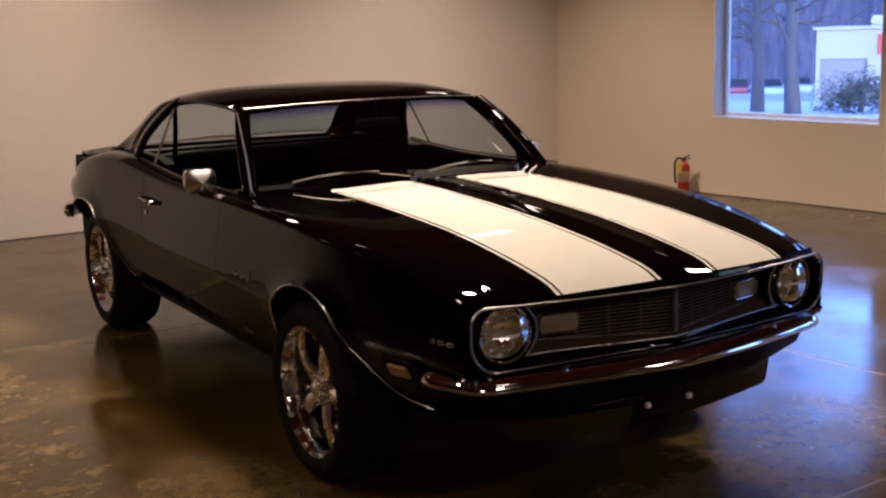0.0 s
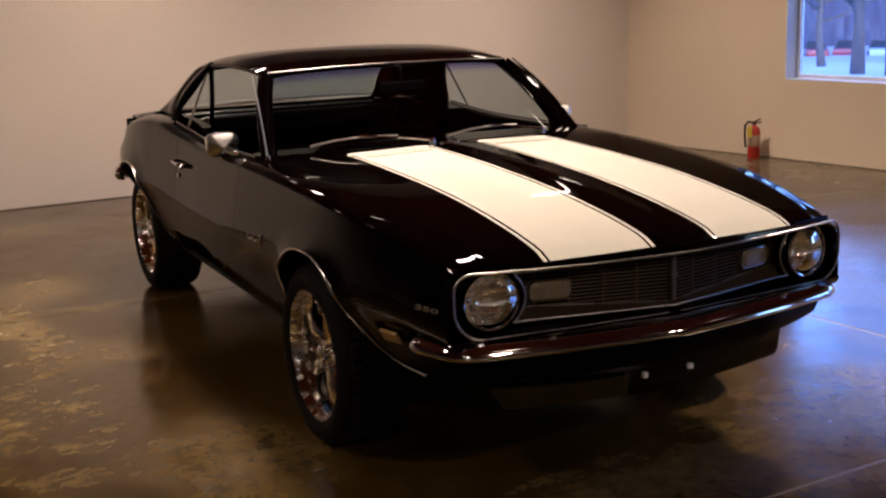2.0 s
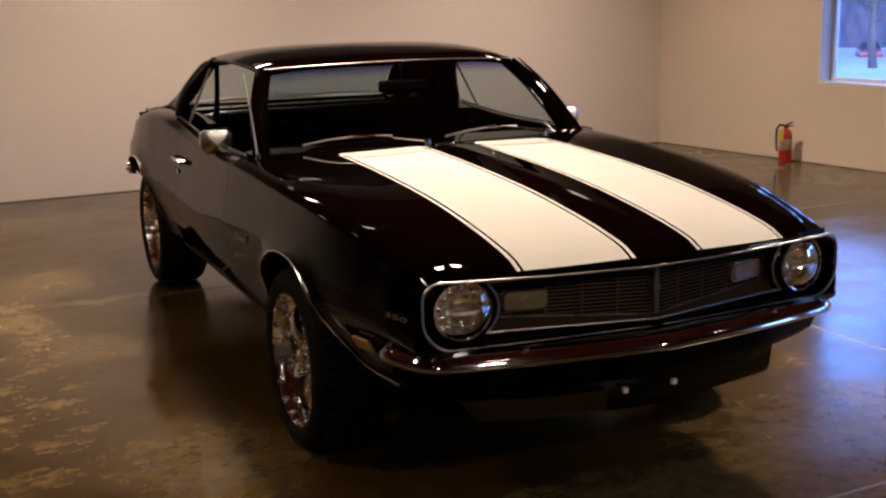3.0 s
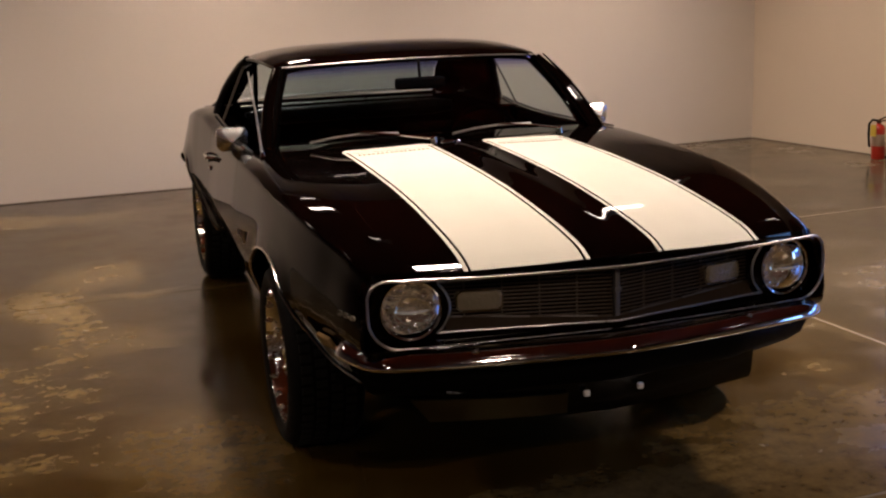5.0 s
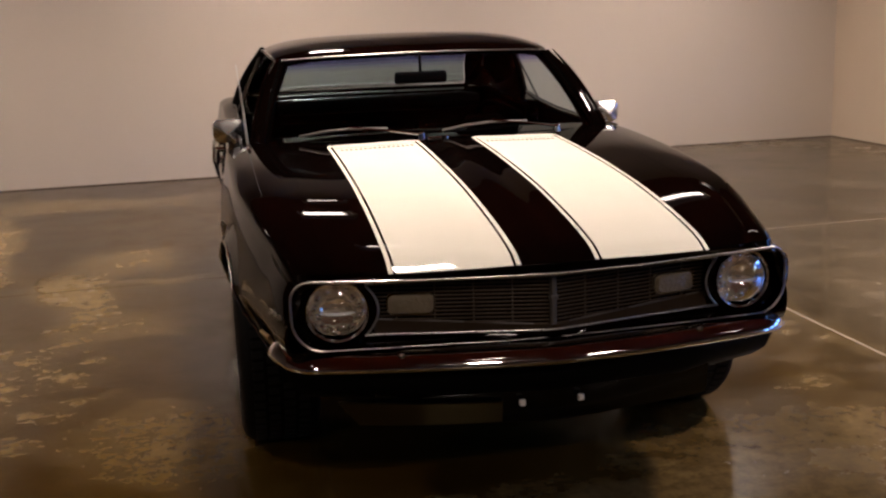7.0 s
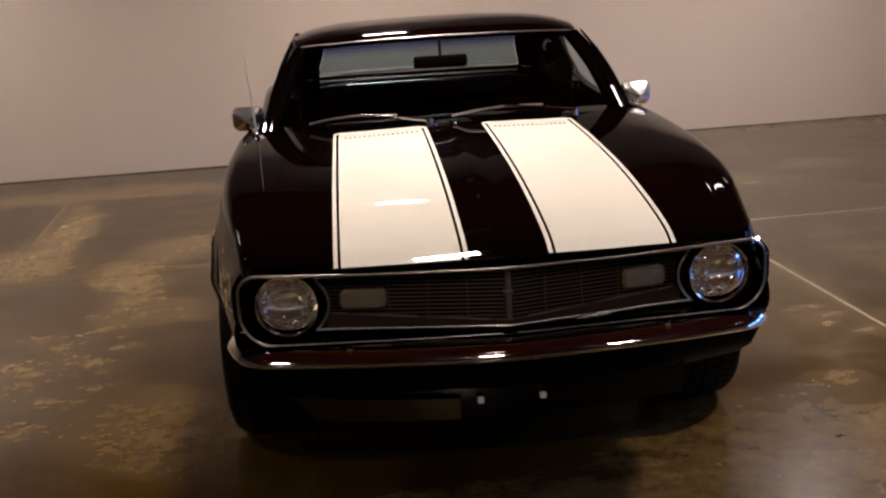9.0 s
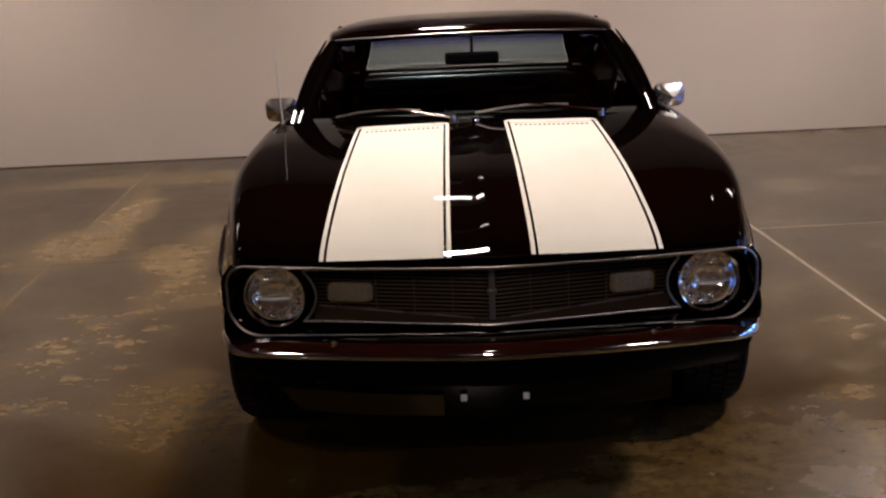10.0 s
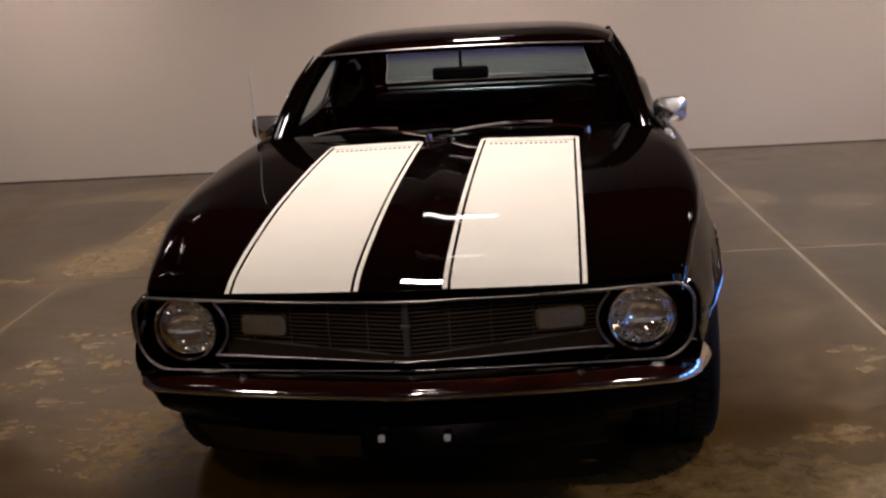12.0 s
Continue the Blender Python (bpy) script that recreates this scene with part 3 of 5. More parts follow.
def face_ring(z_top, z_bot, x_out, r_top, dy=0.0, n=8, r_low=0.095):
    """Points of a rounded frame on the front face."""
    pts = []
    for sx, sz, a0 in ((1, 1, 0), (-1, 1, 90), (-1, -1, 180), (1, -1, 270)):
        r = r_top if sz > 0 else r_low
        cx, cz = sx * (x_out - r), (z_top - r if sz > 0 else z_bot + r)
        for a in span(a0, a0 + 90, n):
            x, z = cx + math.cos(radians(a)) * r, cz + math.sin(radians(a)) * r
            pts.append((x, z))
    full = []
    for i, (x, z) in enumerate(pts):
        full.append((x, z))
        x2, z2 = pts[(i + 1) % len(pts)]
        k = int(abs(x2 - x) / 0.08)
        full += [(x + (x2 - x) * j / (k + 1), z + (z2 - z) * j / (k + 1)) for j in range(1, k + 1)]
    return [(x, rim_y(x, z) + dy, z) for x, z in full]


part("surround_trim", tube(face_ring(0.768, 0.566, 0.735, 0.055, -0.006), 0.0038, 8, closed=True, up=(0, 1, 0)), TRIM, car, "satin bright moulding round the front face")


def inner_edge():
    """Right half of the grille opening, from top middle to bottom middle."""
    top = [(x, 0.750 - 0.006 * (x / 0.52)) for x in span(0, 0.525, 6)]
    hl = [(0.490 + 0.036 * k * k, 0.670 - 0.073 * k) for k in span(-0.95, 0.95, 12)]
    bot = [(x, 0.590 + 0.006 * (x / 0.52)) for x in span(0.530, 0, 6)]
    return top + hl + bot


ie = inner_edge()
loop = ie + [(-x, z) for x, z in reversed(ie)][1:-1]
part("grille_trim", tube([(x, face_y(x) + recess(x) - 0.004, z) for x, z in loop], 0.0034, 8, closed=True, up=(0, 1, 0)), TRIM, car, "satin bright moulding round the grille")

# black panel round the lamps, with the grille opening cut through
outer = [(x, z) for x, _, z in face_ring(0.768, 0.566, 0.735, 0.055)]


def trim(geo, loop_pts, ia, ib, inner):
    """Cut a sheet along a closed loop of its axes ia and ib; inner: what lies inside stays."""
    verts = [list(v) for v in geo[0]]
    n = len(loop_pts)

    def inside(a, b):
        hit = False
        for i in range(n):
            (a0, b0), (a1, b1) = loop_pts[i], loop_pts[(i + 1) % n]
            if (b0 > b) != (b1 > b) and a < (a1 - a0) * (b - b0) / (b1 - b0) + a0:
                hit = not hit
        return hit
    gone = [inside(v[ia], v[ib]) != inner for v in verts]
    faces = [f for f in geo[1] if not all(gone[k] for k in f)]
    used = sorted({k for f in faces for k in f})
    for k in used:
        if gone[k]:
            v, best = verts[k], None
            for i in range(n):
                (a0, b0), (a1, b1) = loop_pts[i], loop_pts[(i + 1) % n]
                d2 = (a1 - a0) ** 2 + (b1 - b0) ** 2 or 1e-12
                t = min(1, max(0, ((v[ia] - a0) * (a1 - a0) + (v[ib] - b0) * (b1 - b0)) / d2))
                p = (a0 + (a1 - a0) * t, b0 + (b1 - b0) * t)
                d = math.hypot(p[0] - v[ia], p[1] - v[ib])
                if best is None or d < best[0]:
                    best = (d, p)
            v[ia], v[ib] = best[1]
    idx = {k: i for i, k in enumerate(used)}
    return [tuple(verts[k]) for k in used], [tuple(idx[k] for k in f) for f in faces]


def ring_xz(cx, cz, r, n=40):
    return [(cx + r * math.cos(2 * math.pi * k / n), cz + r * math.sin(2 * math.pi * k / n)) for k in range(n)]


LAMP_X, LAMP_Z = 0.605, 0.670
panel = grid(lambda x, z: (x, 0.0, z), span(-0.75, 0.75, 150), span(0.555, 0.78, 22))
panel = trim(panel, outer, 0, 2, True)
panel = trim(panel, loop, 0, 2, False)
for side in (-1, 1):
    panel = trim(panel, ring_xz(LAMP_X * side, LAMP_Z, 0.086), 0, 2, False)
panel = ([(x, sunk(x, z) + 0.004, z) for x, _, z in panel[0]], panel[1])
part("lamp_panel", panel, PAINT, car, "black painted panel round the headlamps", out_from=lambda c: (0, 0, 0.6), thick=0.02)


# grille: a shallow V of thin bars, deepest beside the lamps
def grille_y(x):
    return -2.286 + 0.22 * abs(x) if abs(x) < 0.5 else -2.176


def tray_z(x):
    return 0.599 + 0.058 * abs(x)


bars = span(0.602, 0.738, 12)
for z in bars:
    half = min(0.50, (z - 0.599) / 0.058)
    part("grille_bar", tube([(x * half, grille_y(x * half), z) for x in (-1, -0.5, 0, 0.5, 1)], 0.0028, 6, up=(0, 0, 1)), GREY, car)
for i in (-4, -3, -2, -1, 1, 2, 3, 4):
    x = i * 0.108
    part("grille_upright", box(x - 0.0015, x + 0.0015, grille_y(x) + 0.004, grille_y(x) + 0.012, tray_z(x), 0.742), GREY, car, smooth=0)
back = [(x, grille_y(x) + 0.03, z) for x in (-0.56, 0, 0.56) for z in (0.58, 0.765)]
part("grille_backing", (back, [(0, 2, 3, 1), (2, 4, 5, 3)]), MATT, car, smooth=0)
tray = [(x, face_y(x) + recess(x), 0.592) for x in span(-0.53, 0.53, 16)] + [(x, grille_y(x) + 0.004, tray_z(x)) for x in span(-0.53, 0.53, 16)]
part("grille_tray", (tray, [(i, i + 1, i + 18, i + 17) for i in range(16)]), TRAY, car, "dark satin tray below the grille bars")
part("tray_edge", tube([(x, grille_y(x) + 0.001, tray_z(x)) for x in span(-0.49, 0.49, 12)], 0.0026, 6), DULL, car)
part("grille_centre_bar", join(box(-0.008, 0.008, -2.302, -2.285, 0.602, 0.742), box(-0.013, 0.013, -2.304, -2.287, 0.676, 0.690)), DULL, car, "dull metal upright badge bar", smooth=0, bevel=0.004)


def rounded_rect(w, h, r, n=5):
    return [(sx * (w / 2 - r) + r * math.cos(radians(a)), sz * (h / 2 - r) + r * math.sin(radians(a)))
            for sx, sz, a0 in ((1, 1, 0), (-1, 1, 90), (-1, -1, 180), (1, -1, 270)) for a in span(a0, a0 + 90, n)]


for side in (-1, 1):
    rr = rounded_rect(0.126, 0.056, 0.018)
    n = len(rr)
    cx, cy, cz = 0.395 * side, -2.204, 0.673
    slope = 0.22 * side
    def at(x, z, d, k=1.0):
        return (cx + x * k, cy + slope * x - d, cz + z * k)
    v = [at(x, z, -0.02) for x, z in rr] + [at(x, z, 0.008) for x, z in rr] + [at(x, z, 0.016, 0.86) for x, z in rr] + [at(0, 0, 0.02)]
    f = [(i, (i + 1) % n, n + (i + 1) % n, n + i) for i in range(n)] + [(n + i, n + (i + 1) % n, 2 * n + (i + 1) % n, 2 * n + i) for i in range(n)] + [(2 * n + i, 2 * n + (i + 1) % n, 3 * n) for i in range(n)]
    lamp = part("parking_lamp", (v, f), LAMPGREY, car, "rounded smoked parking lamp")
    part("bezel", tube([at(x, z, 0.007, 1.03) for x, z in rr], 0.0036, 6, closed=True, up=(0, 1, 0)), CHROME, lamp)

    # headlamp: chrome ring, bowl and domed lens
    hx, hy, hz = LAMP_X * side, -2.220, LAMP_Z + 0.002
    m = Matrix.Translation((hx, hy, hz)) @ Matrix.Rotation(radians(6 * side), 4, "Z")
    ring = lathe([(0.086, 0.02), (0.0885, -0.008), (0.0875, -0.013), (0.085, -0.012), (0.083, 0.0)], 48, "y")
    head = part("headlamp", moved(ring, m), CHROME, car, "round clear headlamp in a chrome ring")
    bowl = lathe([(r, -0.006 + 0.055 * (1 - (r / 0.084) ** 2)) for r in span(0.001, 0.084, 9)], 40, "y")
    reflector = part("reflector", moved(bowl, m), BOWL, head, "silvered reflector behind the lens", smooth=60)
    # beads added so the bowl shows the lamps as bright spots
    bead = lathe([(0.0001, -0.0042), (0.004, -0.0037), (0.0075, -0.0022), (0.0105, 0.0002), (0.0115, 0.003)], 16, "y")
    for k in range(13):
        a = 2 * math.pi * (k + 0.3) / 13
        r = 0.066 - 0.008 * (k % 3 == 1)
        at_b = m @ Matrix.Translation((r * math.cos(a), -0.008 + 0.055 * (1 - (r / 0.084) ** 2), r * math.sin(a))) @ Matrix.Rotation(radians(-8), 4, "X")
        part("glint_bead", moved(bead, at_b), RIMCHROME, reflector)
    dome = lathe([(0.085, -0.008), (0.073, -0.018), (0.05, -0.027), (0.025, -0.033), (0.001, -0.035)], 48, "y")
    part("lens", moved(dome, m), LENS, head)
    # white bar stands in for the lamps' line of light in the lens
    part("lens_glint", moved(tube([(x, -0.0350 + 6.2 * x * x, 0.000) for x in span(-0.048, 0.048, 12)], [0.0018, 0.003, 0.0042, 0.0046, 0.0042, 0.0046, 0.005, 0.0046, 0.0042, 0.0046, 0.0042, 0.003, 0.0018], 8), m), GLINT, head, "pale bar standing in for a line of light mirrored in the lens")

# lower header lip between the face and the bumper, valance and chin spoiler
lip = grid(lambda x, k: (x, face_y(x) + (-0.012, 0.0, 0.05, 0.09)[k], (0.566, 0.545, 0.52, 0.50)[k]), span(-0.74, 0.74, 30), (0, 1, 2, 3))
part("lower_lip", lip, PAINT, car, out_from=lambda c: (0, 0, 0.6), thick=0.01)
val = grid(lambda x, k: (x * (1, 1, 0.97, 0.93)[k], face_y(x) + (0.012, 0.010, 0.013, 0.04)[k] + 0.25 * max(0, abs(x) - 0.45), (0.52, 0.47, 0.425, 0.395)[k]), span(-0.75, 0.75, 34), (0, 1, 2, 3))
part("valance", val, SATIN, car, out_from=lambda c: (0, 0, 0.45), thick=0.01)
chin = grid(lambda x, k: (x, -2.262 + 0.16 * x * x + (0.0, 0.012, 0.026)[k], (0.43, 0.34, 0.290 + 0.05 * abs(x))[k]), span(-0.508, 0.508, 20), (0, 1, 2))
part("chin_spoiler", chin, GLOSSBLACK, car, "black chin spoiler", out_from=lambda c: (0, 0, 0.35), thick=0.012)
# olive tint puts the floor's reflection into the metal; one side only
PLATE = material("olive_mirror_metal", (0.105, 0.085, 0.044), 0.32, 1.0)
bump(PLATE, noise_node(PLATE, 9, 3), 0.06, 0.004)
for side in (-1, 1):
    insert = grid(lambda k, v: ((0.145 + k * (0.41 + 0.06 * v)) * side, -2.268 + 0.055 * k * k + 0.014 * (1 - v), 0.309 + 0.012 * k + v * (0.064 + 0.014 * k)), span(0, 1, 12), (0, 1))
    if side < 0:
        part("chin_insert", insert, PLATE, car, "polished panel in the chin spoiler, tinted olive like the floor it mirrors", out_from=lambda c: (0, 0, 0.4), thick=0.006)
    part("plate_plug", moved(box(-0.009, 0.009, -0.01, 0.004, -0.009, 0.009), Matrix.Translation((0.088 * side, -2.268, 0.367))), PLUG, car, "pale square plate fixing", smooth=0, bevel=0.003)


# ---- bumpers: bowed chrome blades that wrap round the corners ----
def blade(profile, plan):
    verts, faces = [], []
    n = len(profile)
    mo, mz = sum(o for o, _ in profile) / n, sum(z for _, z in profile) / n
    for i, (x, y, nx, ny) in enumerate(plan):
        e = min(i, len(plan) - 1 - i)
        k = (0.15, 0.62, 0.85, 0.96)[e] if e < 4 else 1.0
        for o, z in profile:
            o, z = mo + (o - mo) * k, mz + (z - mz) * k
            verts.append((x + nx * o, y + ny * o, z))
    for i in range(len(plan) - 1):
        for j in range(n):
            k = (j + 1) % n
            faces.append((i * n + j, (i + 1) * n + j, (i + 1) * n + k, i * n + k))
    return verts, faces + [tuple(range(n)), tuple(range((len(plan) - 1) * n, len(plan) * n))[::-1]]


def bumper_plan(front, half, y0, k, wrap):
    """Plan points and outward normals of a bumper."""
    pts = [(x, y0 + k * x * x + crease(x)) for x in span(-half, half, 36)]
    c = pts[-1]
    r, a0 = 0.10, math.atan(2 * k * half)
    arc = [(c[0] + r * (math.sin(a) - math.sin(a0)), c[1] + r * (math.cos(a0) - math.cos(a))) for a in span(a0, radians(72), 8)[1:]]
    tip = arc[-1]
    endp = arc + [(tip[0] + wrap * q * math.cos(radians(72)), tip[1] + wrap * q * math.sin(radians(72))) for q in (0.25, 0.5, 0.7, 0.85, 0.95, 1.0)]
    pts = [(-x, y) for x, y in reversed(endp)] + pts + endp
    out = []
    for i, (x, y) in enumerate(pts):
        a, b = pts[max(i - 1, 0)], pts[min(i + 1, len(pts) - 1)]
        t = Vector((b[0] - a[0], b[1] - a[1])).normalized()
        out.append((x, y * front, t.y, -t.x * front))
    return out


prof = [(-0.035, 0.563), (-0.008, 0.561), (0.010, 0.552), (0.026, 0.535), (0.034, 0.520), (0.0345, 0.514), (0.030, 0.508), (0.012, 0.500), (-0.03, 0.492)]
front_bumper = part("front_bumper", blade(prof, bumper_plan(1, 0.660, -2.325, 0.19, 0.145)), CHROME, car, "chrome blade bumper reflecting the dark ceiling", smooth=60)
for x in (-0.44, 0.44):
    part("bumper_bolt", moved(lathe([(0.001, -0.008), (0.01, -0.006), (0.013, 0.0)], 16, "y"), Matrix.Translation((x, -2.335 + 0.19 * x * x, 0.549))), CHROME, front_bumper)
rear_prof = [(-0.03, 0.60), (0.01, 0.595), (0.03, 0.57), (0.03, 0.535), (0.01, 0.51), (-0.03, 0.505)]
part("rear_bumper", blade(rear_prof, [(x, -y, nx, -ny) for x, y, nx, ny in bumper_plan(1, 0.69, -2.34, 0.12, 0.12)]), CHROME, car, smooth=60)
tail = grid(lambda x, k: (x, 2.31 - 0.12 * x * x + (0.0, 0.02, 0.02, -0.02)[k], (0.87, 0.78, 0.60, 0.52)[k]), span(-0.70, 0.70, 20), (0, 1, 2, 3))
part("tail_panel", tail, PAINT, car, out_from=lambda c: (0, 1.5, 0.6), thick=0.01)
spoil = grid(lambda x, k: (x, (2.04, 2.15, 2.28, 2.28, 2.24)[k] - 0.12 * x * x, (0.902, 0.908, 0.918, 0.902, 0.86)[k] - 0.06 * x * x), span(-0.665, 0.665, 20), range(5))
part("boot_spoiler", spoil, PAINT, car, "black ducktail spoiler", out_from=lambda c: (0, 2.2, 0.9), thick=0.01, crisp=False)

# ---- greenhouse ----
ROOFZ = smooth_table([(-0.30, 1.260), (-0.25, 1.278), (-0.18, 1.293), (-0.1, 1.303), (0.05, 1.316), (0.25, 1.322), (0.6, 1.310), (0.8, 1.287), (0.98, 1.235), (1.15, 1.145), (1.32, 1.03), (1.47, 0.955)])
RAIL = smooth_table([(-0.30, 0.600), (0.1, 0.625), (0.6, 0.625), (0.9, 0.615), (1.15, 0.635), (1.32, 0.68), (1.47, 0.71)])
DROP = smooth_table([(-0.30, 0.035), (0.1, 0.052), (0.6, 0.056), (0.9, 0.055), (1.15, 0.045), (1.47, 0.008)])


def roof(y, s_):
    """A point of the roof; s_ runs from the middle to the rail."""
    x = RAIL(y) * s_
    s_ = abs(s_)
    lead = max(0.0, 1 - (y + 0.30) / 0.5)
    return (x, y + 0.2 * x * x * lead, ROOFZ(y) - DROP(y) * (0.35 * s_**2 + 0.65 * s_**7))


def roof_rail(y):
    return Vector(roof(y, 1.0))


def belt(y):
    w = HALF(y)
    k = min(1, max(0, (y - 0.7) / 0.5))
    return Vector((w - 0.10 - 0.085 * k * k * (3 - 2 * k), y, EDGE(y) + 0.004))


S_ALL = span(0, 0.8, 8) + [0.86, 0.91, 0.95, 0.98, 1.0]
S_SIDE = [0.83, 0.88, 0.93, 0.97, 1.0]
part("roof", grid(roof, stations(-0.30, 0.98), [-k for k in reversed(S_ALL)][:-1] + S_ALL), PAINT, car, "glossy black steel roof", out_from=axis_of, thick=0.015)
part("rear_window", grid(lambda y, s_: (lambda p: (p[0], p[1], p[2] - 0.008))(roof(y, s_)), stations(0.99, 1.36), span(-0.82, 0.82, 16)), GLASS, car, "greenish rear window glass")


def sail(k, v):
    """The roof's side behind the quarter window, from rail (v=0) to belt (v=1)."""
    y0 = 0.50 + 0.26 * v + 0.06 * math.sin(math.pi * v)
    y = y0 + (1.42 - y0) * k
    a, b = roof_rail(y), belt(y)
    p = a.lerp(b, v)
    p.x += 0.02 * math.sin(math.pi * v)
    return tuple(p)


def pillar_a(side, s_):
    lo, hi = Vector((0.728, -0.585, 0.935)), Vector((0.603, -0.225, 1.243))
    p = lo.lerp(hi, s_)
    p.x += 0.012 * math.sin(math.pi * s_)
    return Vector((p.x * side, p.y, p.z + 0.012 * math.sin(math.pi * s_)))


def screen(u, v):
    """Windscreen: u across from -1 to 1, v from the base up."""
    lo = Vector((0.715 * u, -0.80 + 0.225 * u * u, 0.955 - 0.02 * u * u))
    hi = Vector((0.585 * u, -0.290 + 0.07 * u * u, 1.260 - 0.016 * u * u))
    p = lo.lerp(hi, v)
    p.y -= 0.03 * math.sin(math.pi * v) * (1 - u * u)
    return tuple(p)


part("windscreen", grid(screen, span(-1, 1, 20), span(0, 0.84, 10)), GLASS, car, "curved clear windscreen")
for k, tinted in enumerate(BANDS):
    part("tint_band", grid(screen, span(-1, 1, 20), (0.84 + 0.04 * k, 0.88 + 0.04 * k)), tinted, car, "blue tinted band along the windscreen top")
part("screen_trim_top", tube([Vector(screen(u, 1.0)) + Vector((0, -0.006, 0.004)) for u in span(-1, 1, 20)], 0.0055, 6, flat=0.6), TRIM, car)
part("screen_trim_base", tube([Vector(screen(u, 0.0)) + Vector((0, -0.006, 0.000)) for u in span(-1, 1, 20)], 0.005, 6, flat=0.6), PAINT, car)
part("rear_glass_trim", tube([Vector(roof(0.985, s_)) + Vector((0, 0, 0.002)) for s_ in span(-0.82, 0.82, 16)], 0.006, 6), TRIM, car)
part("mirror_stalk", tube([(0, -0.32, 1.262), (0, -0.335, 1.17)], 0.006, 6), MATT, car)
part("interior_mirror", moved(box(-0.115, 0.115, -0.012, 0.012, -0.026, 0.026), Matrix.Translation((0, -0.34, 1.158))), MATT, car, smooth=0, bevel=0.012)

for side in (-1, 1):
    sp = grid(sail, span(0, 1, 26), span(0, 1, 10))
    part("sail_panel", flip_x(sp, side), PAINT, car, out_from=lambda c: (0, c.y, c.z), thick=0.02)
    strip = grid(roof, stations(0.98, 1.42), S_SIDE)
    part("rear_pillar_top", flip_x(strip, side), PAINT, car, out_from=axis_of, thick=0.012)
    pts = [pillar_a(side, s_) for s_ in span(0, 1, 10)]
    part("front_pillar", tube(pts, [0.022] * 6 + [0.021, 0.020, 0.018, 0.015, 0.010], 12, flat=0.7), PAINT, car)
    part("pillar_inner", tube([p + Vector((-0.030 * side, 0.034, -0.004)) for p in pts], 0.027, 10, flat=0.8), VINYL, car, "black inner pillar lining")
    part("pillar_trim", tube([p + Vector((0.021 * side, -0.010, 0.006)) for p in pts], [0.0075] * 8 + [0.006, 0.005, 0.003], 8), PAINT, car, "black windscreen pillar moulding")
    part("screen_trim_side", tube([Vector(screen(0.985 * side, v)) + Vector((0, -0.008, 0)) for v in span(0, 1, 10)], 0.006, 6), PAINT, car)
    rail = [roof_rail(y) for y in span(-0.25, 0.66, 18)] + [Vector(sail(0.22 + 0.1 * v, v)) + Vector((0.004, 0, 0)) for v in span(0.04, 0.85, 10)]
    part("drip_rail", tube([Vector((p.x * side * 1.008, p.y, p.z - 0.006)) for p in rail], 0.006, 6), RAILTRIM, car, "thin dark metal drip rail")
    sw = [Vector(sail(0, v)) for v in span(0, 1, 10)]
    part("quarter_window_trim", tube([Vector((p.x * side, p.y - 0.004, p.z)) for p in sw], 0.016, 6), MATT, car)
    bl = [belt(y) for y in span(-0.62, 0.70, 24)]
    part("belt_moulding", tube([Vector((p.x * side, p.y, p.z + 0.002)) for p in bl], 0.0045, 6), RAILTRIM, car)

    edge = [(v, 0.50 + 0.035 * v) for v in span(0, 1, 5)]
    part("glass_edge", tube([Vector((belt(y).lerp(roof_rail(y), v).x * side, y, belt(y).lerp(roof_rail(y), v).z)) for v, y in edge], 0.0085, 8, flat=0.6), RAILTRIM, car, "dark metal front edge of the quarter window")

# ---- cabin ----
part("dashboard", join(box(-0.72, 0.72, -0.62, -0.30, 0.80, 0.93)), VINYL, car, smooth=0, bevel=0.03)
part("cabin_floor", box(-0.74, 0.74, -0.7, 1.5, 0.34, 0.40), VINYL, car, smooth=0)
part("parcel_shelf", join(box(-0.60, 0.60, 1.08, 1.40, 0.90, 0.945), box(-0.60, 0.60, 1.375, 1.395, 0.946, 0.975)), VINYL, car, "dark shelf below the rear window", smooth=0, bevel=0.01)
part("shelf_edge_piping", tube([(-0.56, 1.33, 0.952), (0, 1.335, 0.955), (0.56, 1.33, 0.952)], 0.005, 6), TRIM, car)
part("rear_glass_base", tube([Vector(roof(1.355, s_)) + Vector((0, -0.004, -0.012)) for s_ in span(-0.80, 0.80, 16)], 0.006, 6), TRIM, car)
part("seat_belt", tube([(-0.545, 0.80, 1.25), (-0.552, 0.80, 1.08), (-0.565, 0.81, 0.90)], 0.013, 6, flat=0.4), VINYL, car, "black shoulder belt hanging from the roof")
ROLL = grainy("glossy_vinyl", (0.006, 0.0062, 0.0035), 0.28, scale=20, fine=250, spec=0.6)
part("bench_roll", tube([(x, 1.045, 0.917) for x in span(-0.58, 0.58, 12)], [0.03] + [0.045] * 11 + [0.03], 14), ROLL, car, "glossy rolled top of the rear seat")
part("rear_bench", join(box(-0.60, 0.60, 0.60, 1.0, 0.40, 0.58), moved(box(-0.60, 0.60, -0.07, 0.07, 0, 0.40), pose(0, 1.02, 0.52, -16))), VINYL, car, smooth=0, bevel=0.04)
